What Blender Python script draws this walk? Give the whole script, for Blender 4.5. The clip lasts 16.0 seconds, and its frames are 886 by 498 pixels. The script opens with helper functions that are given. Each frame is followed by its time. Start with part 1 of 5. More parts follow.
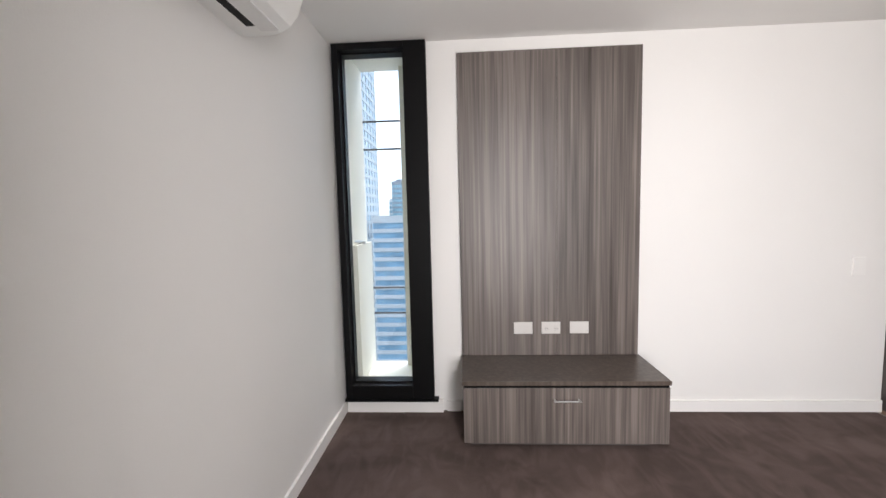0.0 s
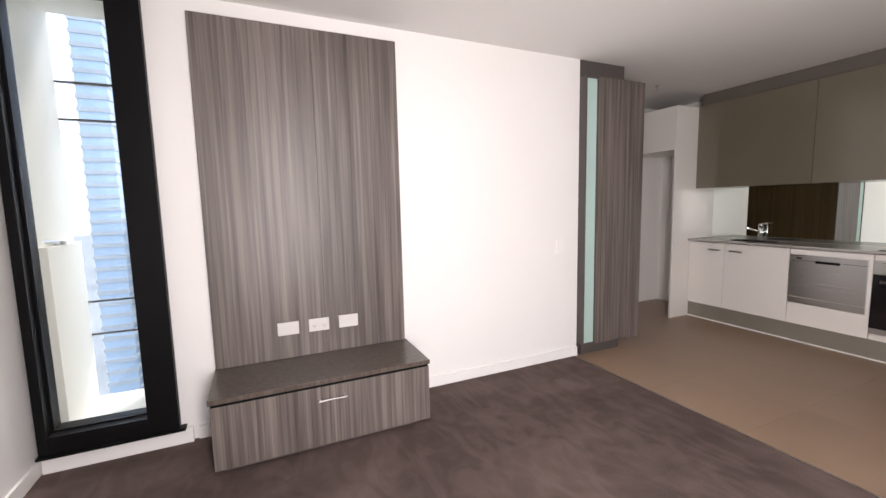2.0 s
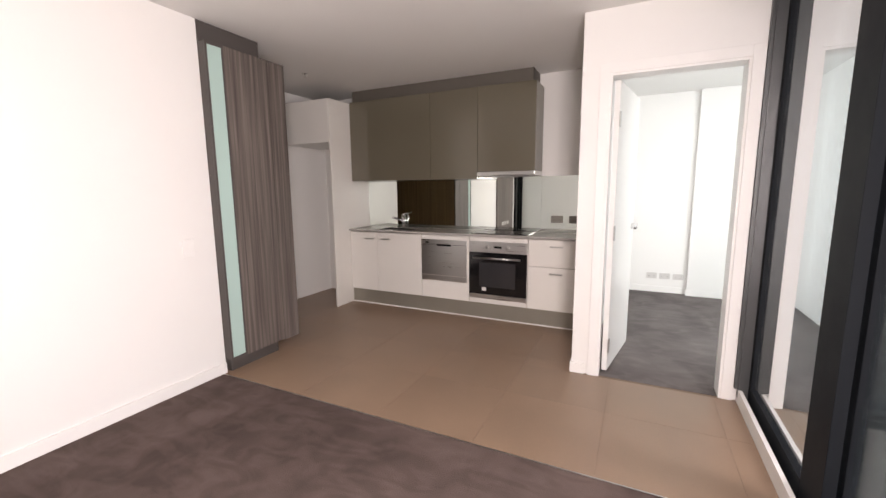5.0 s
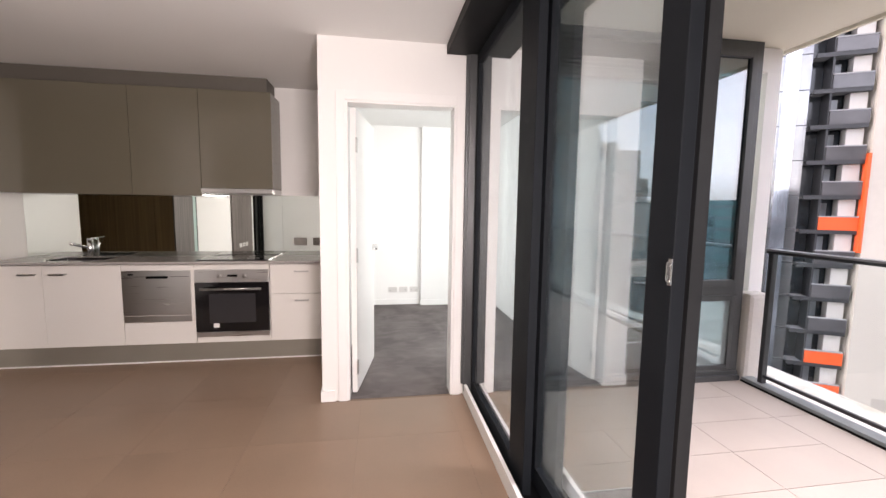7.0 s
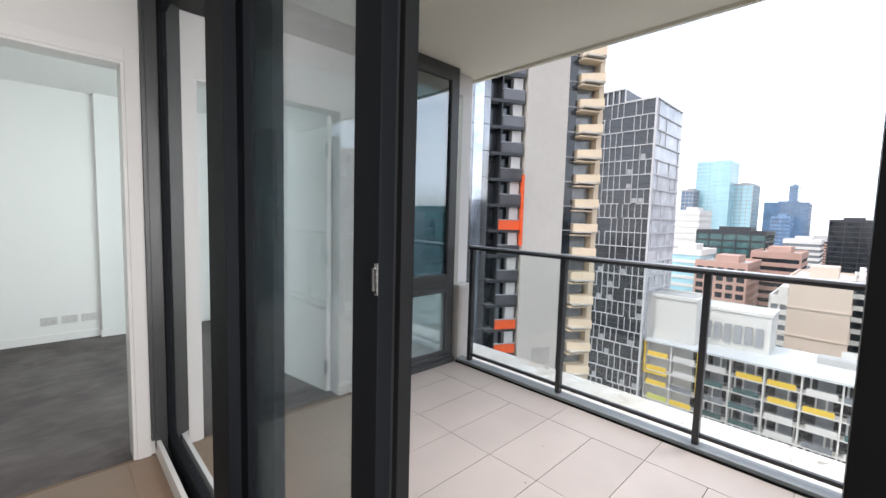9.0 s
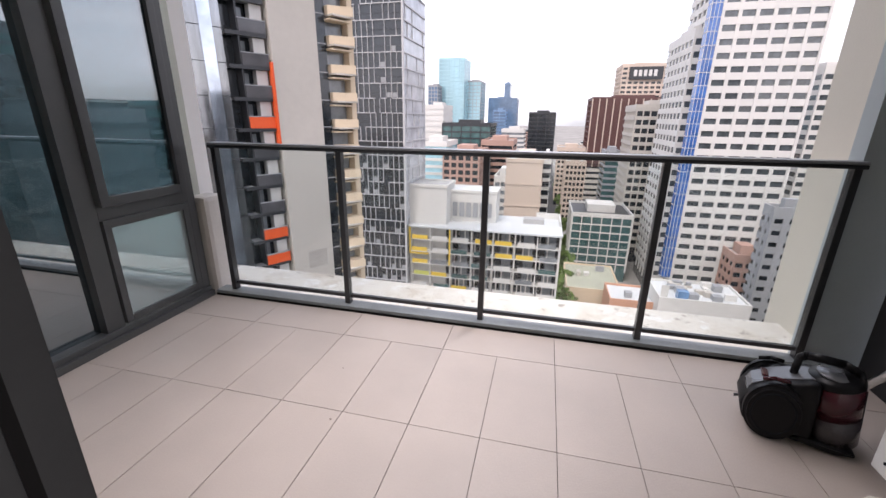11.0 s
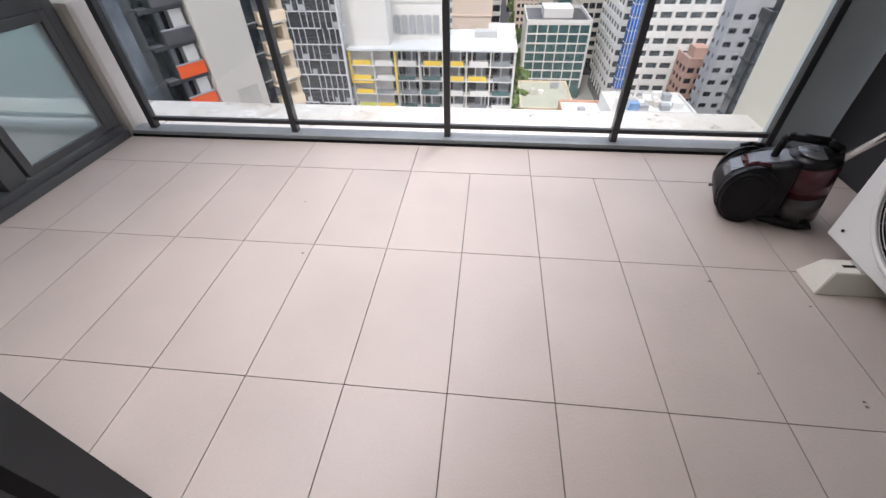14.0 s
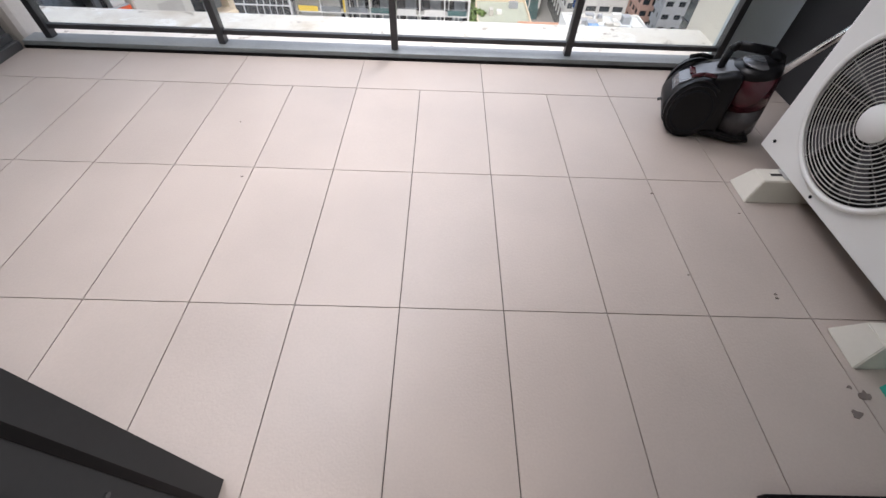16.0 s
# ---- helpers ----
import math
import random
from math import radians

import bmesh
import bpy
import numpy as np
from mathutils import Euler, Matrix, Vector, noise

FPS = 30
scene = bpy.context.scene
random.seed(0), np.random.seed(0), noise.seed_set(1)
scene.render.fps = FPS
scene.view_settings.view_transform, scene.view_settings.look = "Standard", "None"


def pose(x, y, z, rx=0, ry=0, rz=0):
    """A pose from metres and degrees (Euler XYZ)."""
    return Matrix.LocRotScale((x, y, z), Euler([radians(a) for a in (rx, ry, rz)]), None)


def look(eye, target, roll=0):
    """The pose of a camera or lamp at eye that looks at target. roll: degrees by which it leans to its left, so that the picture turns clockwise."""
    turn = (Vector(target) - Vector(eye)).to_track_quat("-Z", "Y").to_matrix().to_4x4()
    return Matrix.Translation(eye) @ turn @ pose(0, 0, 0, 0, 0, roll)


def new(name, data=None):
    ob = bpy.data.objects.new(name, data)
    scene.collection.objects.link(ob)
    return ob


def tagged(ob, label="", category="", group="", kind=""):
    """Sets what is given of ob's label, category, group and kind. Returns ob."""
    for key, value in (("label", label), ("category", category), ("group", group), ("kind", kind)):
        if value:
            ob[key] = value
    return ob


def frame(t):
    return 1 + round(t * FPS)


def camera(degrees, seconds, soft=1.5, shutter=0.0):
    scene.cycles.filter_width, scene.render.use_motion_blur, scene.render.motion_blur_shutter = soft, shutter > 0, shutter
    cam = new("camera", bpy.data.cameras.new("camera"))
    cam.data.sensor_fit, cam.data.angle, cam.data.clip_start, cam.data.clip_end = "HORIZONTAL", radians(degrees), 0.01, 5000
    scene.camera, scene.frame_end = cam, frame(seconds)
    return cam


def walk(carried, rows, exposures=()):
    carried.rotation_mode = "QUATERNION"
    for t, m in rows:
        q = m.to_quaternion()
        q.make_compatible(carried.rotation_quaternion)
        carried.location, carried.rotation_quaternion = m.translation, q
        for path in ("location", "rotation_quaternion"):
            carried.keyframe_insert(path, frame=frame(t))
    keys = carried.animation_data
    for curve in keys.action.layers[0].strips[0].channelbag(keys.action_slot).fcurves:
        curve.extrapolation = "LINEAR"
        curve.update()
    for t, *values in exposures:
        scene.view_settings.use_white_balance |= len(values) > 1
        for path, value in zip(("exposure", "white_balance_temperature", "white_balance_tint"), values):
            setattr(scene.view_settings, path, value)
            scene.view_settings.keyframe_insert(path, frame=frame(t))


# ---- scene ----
cam = camera(95.1, 16.0)
PATH = [
    (0, (-2.635, -2.642, 1.327), (-2.744, -0.652, 1.155), -1.4),
    (0.5, (-2.569, -2.61, 1.309), (-2.461, -0.621, 1.132), -1.9),
    (1, (-2.513, -2.58, 1.285), (-2.116, -0.628, 1.098), -1.9),
    (1.5, (-2.448, -2.581, 1.295), (-1.817, -0.694, 1.087), -1.5),
    (2, (-2.384, -2.583, 1.293), (-1.568, -0.769, 1.077), -1.3),
    (2.5, (-2.306, -2.591, 1.294), (-1.315, -0.869, 1.062), -1.2),
    (3, (-2.188, -2.585, 1.303), (-1.018, -0.985, 1.041), -0.9),
    (3.5, (-2.068, -2.596, 1.3), (-0.734, -1.134, 1.014), -0.9),
    (4, (-1.966, -2.613, 1.297), (-0.47, -1.32, 1.0), -0.7),
    (4.2, (-1.929, -2.625, 1.297), (-0.371, -1.406, 0.998), -0.7),
    (6.5, (-1.744, -2.657, 1.328), (0.243, -2.662, 1.101), 0.4),
    (7, (-1.702, -2.657, 1.332), (0.263, -2.967, 1.133), 0.8),
    (7.5, (-1.668, -2.667, 1.331), (0.232, -3.27, 1.171), 1.2),
    (8, (-1.641, -2.703, 1.325), (0.137, -3.605, 1.171), 1.2),
    (8.5, (-1.567, -2.798, 1.319), (0.058, -3.954, 1.164), 1.4),
    (9, (-1.496, -2.894, 1.317), (-0.061, -4.279, 1.155), 1.6),
    (9.2, (-1.459, -2.941, 1.308), (-0.134, -4.43, 1.14), 1.5),
    (11.3, (-1.206, -3.318, 1.217), (-0.848, -5.141, 0.475), 0.7),
    (11.5, (-1.204, -3.339, 1.203), (-0.898, -5.132, 0.371), 0.7),
    (12, (-1.184, -3.386, 1.151), (-0.976, -5.077, 0.103), 0.6),
    (12.5, (-1.163, -3.416, 1.094), (-1.009, -4.999, -0.119), 0.4),
    (13, (-1.15, -3.426, 1.061), (-1.007, -4.93, -0.249), -0.1),
    (13.5, (-1.144, -3.426, 1.042), (-0.991, -4.901, -0.3), -0.7),
    (14, (-1.124, -3.411, 1.077), (-0.943, -4.899, -0.246), -1.4),
    (14.5, (-1.111, -3.388, 1.117), (-0.931, -4.921, -0.155), -1.6),
    (15, (-1.124, -3.381, 1.102), (-1.048, -4.871, -0.231), -1.1),
    (15.5, (-1.15, -3.385, 1.062), (-1.149, -4.752, -0.398), 0.6),
    (16, (-1.159, -3.388, 1.022), (-1.186, -4.658, -0.524), 2.6),
]
EXPOSURES = [(0.0, 1.62, 6550, 15), (2.0, 1.84, 6700, 20), (4.0, 1.9, 6950, 22), (7.0, 2.05, 7000, 24), (8.0, 1.66, 6600, 18), (8.5, 1.52, 6380, 15), (9.0, 1.36, 6430, 13), (11.3, 1.12, 6750, 21), (12.5, 1.27, 6650, 20), (16.0, 1.46, 6550, 17)]
walk(cam, [(t, look(eye, target, roll)) for t, eye, target, roll in PATH], EXPOSURES)

# ---- world and sun ----
world = bpy.data.worlds.new("world")
scene.world = world
world.use_nodes = True
wn, wl = world.node_tree.nodes, world.node_tree.links
sky = wn.new("ShaderNodeTexSky")
sky.sky_type, sky.sun_disc = "NISHITA", False
sky.sun_elevation, sky.sun_rotation = radians(52), radians(-20)
sky.dust_density, sky.air_density = 3.0, 1.0
wtc = wn.new("ShaderNodeTexCoord")
wno = wn.new("ShaderNodeTexNoise")
wno.inputs["Scale"].default_value, wno.inputs["Detail"].default_value = 2.2, 6
wmp = wn.new("ShaderNodeMapping")
wmp.inputs["Scale"].default_value = (1, 1, 4)
wrp = wn.new("ShaderNodeValToRGB")
wrp.color_ramp.elements[0].position, wrp.color_ramp.elements[1].position = 0.24, 0.63
wmx = wn.new("ShaderNodeMix")
wmx.data_type = "RGBA"
wl.new(wtc.outputs["Generated"], wmp.inputs["Vector"])
wl.new(wmp.outputs["Vector"], wno.inputs["Vector"])
wl.new(wno.outputs["Fac"], wrp.inputs["Fac"])
wl.new(wrp.outputs["Color"], wmx.inputs["Factor"])
wl.new(sky.outputs["Color"], wmx.inputs["A"])
wmx.inputs["B"].default_value = (5.4, 5.7, 6.2, 1)
wl.new(wmx.outputs["Result"], wn["Background"].inputs["Color"])
wn["Background"].inputs["Strength"].default_value = 0.145
sun = new("sun", bpy.data.lights.new("sun", "SUN"))
sun.data.energy, sun.data.angle, sun.data.color = 0.9, radians(12), (1.0, 0.96, 0.9)
sun.matrix_world = look((0, 0, 0), (-0.25, -0.62, -0.95))


def window_light(name, centre, aim, w, h, watts, color=(1.0, 0.98, 0.95)):
    """An area lamp that stands in for sky light at an opening."""
    o = new(name, bpy.data.lights.new(name, "AREA"))
    o.data.shape, o.data.size, o.data.size_y, o.data.energy, o.data.color = "RECTANGLE", w, h, watts, color
    o.matrix_world = look(centre, aim)
    return o


window_light("sky_light_living", (-2.05, -3.0, 1.3), (-0.66, -1.0, 1.12), 0.6, 2.0, 30)
# Added lamp under the soffit edge, shining down to brighten tiles near the rail.
window_light("sky_light_balcony", (-0.8, -5.45, 2.5), (-0.85, -5.42, 1.82), 3.4, 0.22, 13.8, (0.99, 0.99, 1.0)).data.spread = radians(92)
window_light("sky_light_bedroom", (1.19, -4.5, 1.3), (5, -4.5, 1.3), 1.8, 2.2, 20, (0.86, 1.0, 1.0))


# ---- materials ----
def mat(name, color, rough=0.6, metal=0.0, vary=0.06, scale=3.0, bump=0.0, bscale=80.0, spec=None, stretch=(1, 1, 1), stain=0.0):
    """A surface with variation at two scales, a fine relief and uneven gloss."""
    m = bpy.data.materials.new(name)
    m.use_nodes = True
    n, l = m.node_tree.nodes, m.node_tree.links
    b = n["Principled BSDF"]
    tc, mp = n.new("ShaderNodeTexCoord"), n.new("ShaderNodeMapping")
    mp.inputs["Scale"].default_value = stretch
    l.new(tc.outputs["Object"], mp.inputs["Vector"])
    oi, of = n.new("ShaderNodeObjectInfo"), n.new("ShaderNodeMath")
    of.operation = "MULTIPLY"
    of.inputs[1].default_value = 37.0
    l.new(oi.outputs["Random"], of.inputs[0])
    l.new(of.outputs[0], mp.inputs["Location"])
    big, fine = n.new("ShaderNodeTexNoise"), n.new("ShaderNodeTexNoise")
    for t, s, d in ((big, scale, 4), (fine, bscale, 3)):
        t.inputs["Scale"].default_value, t.inputs["Detail"].default_value = s, d
        l.new(mp.outputs["Vector"], t.inputs["Vector"])
    add = n.new("ShaderNodeMath")
    add.operation = "MULTIPLY_ADD"
    l.new(fine.outputs["Fac"], add.inputs[0])
    add.inputs[1].default_value = 0.35
    l.new(big.outputs["Fac"], add.inputs[2])
    ramp = n.new("ShaderNodeMapRange")
    l.new(add.outputs[0], ramp.inputs["Value"])
    ramp.inputs["From Min"].default_value, ramp.inputs["From Max"].default_value = 0.4, 0.95
    ramp.inputs["To Min"].default_value, ramp.inputs["To Max"].default_value = 1 - vary - stain, 1 + vary
    mul = n.new("ShaderNodeVectorMath")
    mul.operation = "SCALE"
    mul.inputs[0].default_value = color
    l.new(ramp.outputs["Result"], mul.inputs["Scale"])
    l.new(mul.outputs["Vector"], b.inputs["Base Color"])
    rr = n.new("ShaderNodeMapRange")
    l.new(big.outputs["Fac"], rr.inputs["Value"])
    rr.inputs["To Min"].default_value, rr.inputs["To Max"].default_value = max(0.02, rough - 0.08), min(1, rough + 0.08)
    l.new(rr.outputs["Result"], b.inputs["Roughness"])
    b.inputs["Metallic"].default_value = metal
    if spec is not None:
        b.inputs["Specular IOR Level"].default_value = spec
    if bump:
        bp = n.new("ShaderNodeBump")
        bp.inputs["Strength"].default_value, bp.inputs["Distance"].default_value = bump, 0.004
        l.new(fine.outputs["Fac"], bp.inputs["Height"])
        l.new(bp.outputs["Normal"], b.inputs["Normal"])
    return m


def laminate(name, dark, light, rough=0.5):
    """Woodgrain laminate with upright streaks of several widths."""
    m = bpy.data.materials.new(name)
    m.use_nodes = True
    n, l = m.node_tree.nodes, m.node_tree.links
    b = n["Principled BSDF"]
    tc = n.new("ShaderNodeTexCoord")
    mix = None
    for sc, det, st in ((1.0, 2, (2.4, 2.4, 0.7)), (1.0, 3, (18, 18, 0.7)), (1.0, 4, (120, 120, 2.0)), (1.0, 3, (44, 44, 0.8))):
        mp, t = n.new("ShaderNodeMapping"), n.new("ShaderNodeTexNoise")
        mp.inputs["Scale"].default_value = st
        l.new(tc.outputs["Object"], mp.inputs["Vector"])
        l.new(mp.outputs["Vector"], t.inputs["Vector"])
        t.inputs["Scale"].default_value, t.inputs["Detail"].default_value = sc, det
        if mix is None:
            mix = t.outputs["Fac"]
        else:
            a = n.new("ShaderNodeMix")
            a.inputs["Factor"].default_value = 0.44
            l.new(mix, a.inputs["A"])
            l.new(t.outputs["Fac"], a.inputs["B"])
            mix = a.outputs["Result"]
    r = n.new("ShaderNodeValToRGB")
    e = r.color_ramp.elements
    e[0].position, e[0].color = 0.35, (*dark, 1)
    e[1].position, e[1].color = 0.67, (*light, 1)
    mid = e.new(0.5)
    mid.color = (*[(a * 0.6 + c * 0.4) for a, c in zip(dark, light)], 1)
    l.new(mix, r.inputs["Fac"])
    l.new(r.outputs["Color"], b.inputs["Base Color"])
    b.inputs["Roughness"].default_value = rough
    b.inputs["Specular IOR Level"].default_value = 0.45
    bp = n.new("ShaderNodeBump")
    bp.inputs["Strength"].default_value, bp.inputs["Distance"].default_value = 0.15, 0.001
    l.new(mix, bp.inputs["Height"])
    l.new(bp.outputs["Normal"], b.inputs["Normal"])
    return m


def glass_mat(name, tint=(0.96, 0.985, 0.98), refl=1.0, haze=0.0, base=None, power=4.5):
    """Thin pane: see-through, with a Fresnel reflection."""
    m = bpy.data.materials.new(name)
    m.use_nodes = True
    n, l = m.node_tree.nodes, m.node_tree.links
    out = n["Material Output"]
    n.remove(n["Principled BSDF"])
    tr, gl, mx, lw = n.new("ShaderNodeBsdfTransparent"), n.new("ShaderNodeBsdfGlossy"), n.new("ShaderNodeMixShader"), n.new("ShaderNodeLayerWeight")
    tr.inputs["Color"].default_value = (*tint, 1)
    gl.inputs["Roughness"].default_value = 0.0
    gl.inputs["Color"].default_value = (0.95, 0.98, 1.0, 1)
    pw, k = n.new("ShaderNodeMath"), n.new("ShaderNodeMath")
    pw.operation, k.operation, k.use_clamp = "POWER", "MULTIPLY_ADD", True
    pw.inputs[1].default_value = power
    k.inputs[1].default_value, k.inputs[2].default_value = 0.9 * refl, 0.04 * refl if base is None else base
    l.new(lw.outputs["Facing"], pw.inputs[0])
    l.new(pw.outputs[0], k.inputs[0])
    l.new(k.outputs[0], mx.inputs["Fac"])
    l.new(tr.outputs[0], mx.inputs[1])
    l.new(gl.outputs[0], mx.inputs[2])
    last = mx
    if haze:
        df, m2 = n.new("ShaderNodeBsdfDiffuse"), n.new("ShaderNodeMixShader")
        df.inputs["Color"].default_value = (0.8, 0.88, 0.88, 1)
        m2.inputs["Fac"].default_value = haze
        l.new(mx.outputs[0], m2.inputs[1])
        l.new(df.outputs[0], m2.inputs[2])
        last = m2
    l.new(last.outputs[0], out.inputs["Surface"])
    return m


def carpet(name, color, nap):
    """Cut pile: fine tufts and broad brushed patches where feet and a cleaner turned the nap."""
    m = mat(name, color, 0.95, vary=0.10, scale=3.0, bump=1.0, bscale=210, spec=0.08, stain=0.04)
    n, l = m.node_tree.nodes, m.node_tree.links
    b = n["Principled BSDF"]
    base = b.inputs["Base Color"].links[0].from_socket
    tc = n.new("ShaderNodeTexCoord")
    total = None
    for sc, dist, st, w in ((1.1, 1.2, (1.0, 1.7, 1), 0.6), (4.5, 1.5, (1.6, 0.8, 1), 0.5)):
        mp, t, rg = n.new("ShaderNodeMapping"), n.new("ShaderNodeTexNoise"), n.new("ShaderNodeMapRange")
        mp.inputs["Scale"].default_value, mp.inputs["Rotation"].default_value = st, (0, 0, 0.6)
        t.inputs["Scale"].default_value, t.inputs["Detail"].default_value, t.inputs["Distortion"].default_value = sc, 3, dist
        rg.inputs["From Min"].default_value, rg.inputs["From Max"].default_value = 0.40, 0.64
        rg.inputs["To Min"].default_value, rg.inputs["To Max"].default_value = -nap * w, nap * w
        l.new(tc.outputs["Object"], mp.inputs["Vector"])
        l.new(mp.outputs["Vector"], t.inputs["Vector"])
        l.new(t.outputs["Fac"], rg.inputs["Value"])
        a = n.new("ShaderNodeMath")
        a.inputs[1].default_value = 1.0
        l.new(rg.outputs["Result"], a.inputs[0])
        if total is not None:
            l.new(total, a.inputs[1])
        total = a.outputs[0]
    mul = n.new("ShaderNodeVectorMath")
    mul.operation = "SCALE"
    l.new(base, mul.inputs[0])
    l.new(total, mul.inputs["Scale"])
    l.new(mul.outputs["Vector"], b.inputs["Base Color"])
    return m


def blotched(name, color, patches, rough=0.85, gloss=None):
    """A weathered surface with ragged patches: (colour, scale, threshold, softness) each."""
    m = mat(name, color, rough, vary=0.06, scale=4, bump=0.5, bscale=45)
    n, l = m.node_tree.nodes, m.node_tree.links
    b = n["Principled BSDF"]
    tc = n.new("ShaderNodeTexCoord")
    for col, sc, th, soft in patches:
        cur = b.inputs["Base Color"].links[0].from_socket
        t, rg, mx = n.new("ShaderNodeTexNoise"), n.new("ShaderNodeMapRange"), n.new("ShaderNodeMix")
        mx.data_type = "RGBA"
        t.inputs["Scale"].default_value, t.inputs["Detail"].default_value, t.inputs["Roughness"].default_value = sc, 6, 0.7
        rg.inputs["From Min"].default_value, rg.inputs["From Max"].default_value = th, th + soft
        l.new(tc.outputs["Object"], t.inputs["Vector"])
        l.new(t.outputs["Fac"], rg.inputs["Value"])
        l.new(rg.outputs["Result"], mx.inputs["Factor"])
        l.new(cur, mx.inputs["A"])
        mx.inputs["B"].default_value = (*col, 1)
        l.new(mx.outputs["Result"], b.inputs["Base Color"])
    return m


WHITE = mat("wall_paint", (0.80, 0.79, 0.77), 0.55, vary=0.02, scale=1.2, bump=0.12, bscale=220)
TRIMW = mat("trim_paint", (0.82, 0.81, 0.79), 0.35, vary=0.02, scale=4)
CEIL = mat("ceiling_paint", (0.78, 0.77, 0.75), 0.75, vary=0.02, scale=1.0, bump=0.1, bscale=150)
CARPET = carpet("carpet", (0.115, 0.085, 0.077), 0.25)
CARPETB = carpet("carpet_grey", (0.165, 0.146, 0.143), 0.20)
TILE = mat("kitchen_tile", (0.275, 0.186, 0.130), 0.36, vary=0.10, scale=2.4, bump=0.01, bscale=120, spec=0.45)
GROUT = mat("grout", (0.22, 0.152, 0.108), 0.9)
BTILE = mat("balcony_tile", (0.46, 0.397, 0.355), 0.46, vary=0.06, scale=2.2, bump=0.15, bscale=160, spec=0.65, stain=0.06)
BGROUT = mat("balcony_grout", (0.085, 0.075, 0.070), 0.9)
WOOD = laminate("grey_laminate", (0.043, 0.034, 0.030), (0.235, 0.199, 0.180), 0.40)
WOODTOP = laminate("bench_laminate", (0.050, 0.038, 0.031), (0.135, 0.108, 0.090), 0.3)
FILLER = mat("dark_filler", (0.075, 0.066, 0.062), 0.5)
BLACK = mat("black_frame", (0.005, 0.005, 0.0055), 0.45, spec=0.12, vary=0.1, scale=6)
FRAME = mat("charcoal_aluminium", (0.010, 0.012, 0.015), 0.6, spec=0.12, vary=0.08, scale=8)
FRAMEG = mat("grey_aluminium", (0.075, 0.078, 0.080), 0.40, metal=0.2, vary=0.08, scale=8)
STEEL = mat("stainless", (0.55, 0.55, 0.54), 0.30, metal=1.0, vary=0.03, scale=3, bscale=20, stretch=(1, 1, 30))
CHROME = mat("chrome", (0.8, 0.8, 0.8), 0.12, metal=1.0)
OVENG = mat("oven_glass", (0.006, 0.006, 0.007), 0.08, vary=0.02)
BULKSHADE = mat("bulkhead_shade", (0.11, 0.098, 0.082), 0.6)
KWHITE = mat("kitchen_white", (0.76, 0.74, 0.70), 0.35, vary=0.02, scale=2)
KTAUPE = mat("taupe_gloss", (0.135, 0.120, 0.088), 0.16, vary=0.03, scale=2)
STONE = mat("stone_top", (0.38, 0.36, 0.34), 0.22, vary=0.1, scale=30, bscale=200)
PLATEW = mat("plate_white", (0.60, 0.58, 0.56), 0.4, vary=0.02)
RAILM = mat("balustrade_paint", (0.030, 0.031, 0.034), 0.35, spec=0.5, vary=0.1, scale=8)
RAILLIT = mat("rail_lit_top", (0.30, 0.31, 0.33), 0.35, metal=0.3, vary=0.08)
PLATEG = mat("plate_grey", (0.23, 0.215, 0.19), 0.4)
BROWN = laminate("brown_laminate", (0.11, 0.066, 0.026), (0.27, 0.17, 0.075))
KICK = mat("kick_metal", (0.30, 0.28, 0.24), 0.35, metal=0.4)
MIRROR = mat("splash_mirror", (0.72, 0.78, 0.74), 0.03, metal=1.0, vary=0.0)
MIRROR.node_tree.links.remove(MIRROR.node_tree.nodes["Principled BSDF"].inputs["Roughness"].links[0])
MIRROR.node_tree.nodes["Principled BSDF"].inputs["Roughness"].default_value = 0.012
FROST = mat("frosted_glass", (0.42, 0.58, 0.54), 0.35, vary=0.02)
PLASTIC = mat("white_plastic", (0.80, 0.80, 0.78), 0.35, vary=0.01)
CONC = mat("concrete", (0.56, 0.53, 0.49), 0.8, vary=0.08, scale=1.5, bump=0.3, bscale=60, stain=0.06)
CREAM = mat("cream_render", (0.66, 0.62, 0.53), 0.8, vary=0.04, scale=1.0, bump=0.3, bscale=90)
LEDGE = blotched("ledge_membrane", (0.72, 0.68, 0.61), [((0.58, 0.51, 0.42), 1.8, 0.50, 0.14), ((0.36, 0.32, 0.27), 9.0, 0.60, 0.05), ((0.80, 0.78, 0.74), 6.0, 0.57, 0.05)])
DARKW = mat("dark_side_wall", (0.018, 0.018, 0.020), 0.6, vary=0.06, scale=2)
GREYP = mat("grey_panel", (0.40, 0.45, 0.46), 0.5, vary=0.05)
KERB = mat("kerb_channel", (0.23, 0.255, 0.26), 0.40, vary=0.15, scale=5, stain=0.10)
GLASS = glass_mat("clear_glass")
GLASSB = glass_mat("bedroom_glass", (0.22, 0.31, 0.35), 1.2, base=0.24)
GLASSD = glass_mat("door_glass", (0.88, 0.95, 0.96), 2.1, haze=0.03, base=0.08, power=3.0)
FROSTB = glass_mat("obscure_glass", (0.45, 0.56, 0.58), 1.4, haze=0.22, base=0.22)


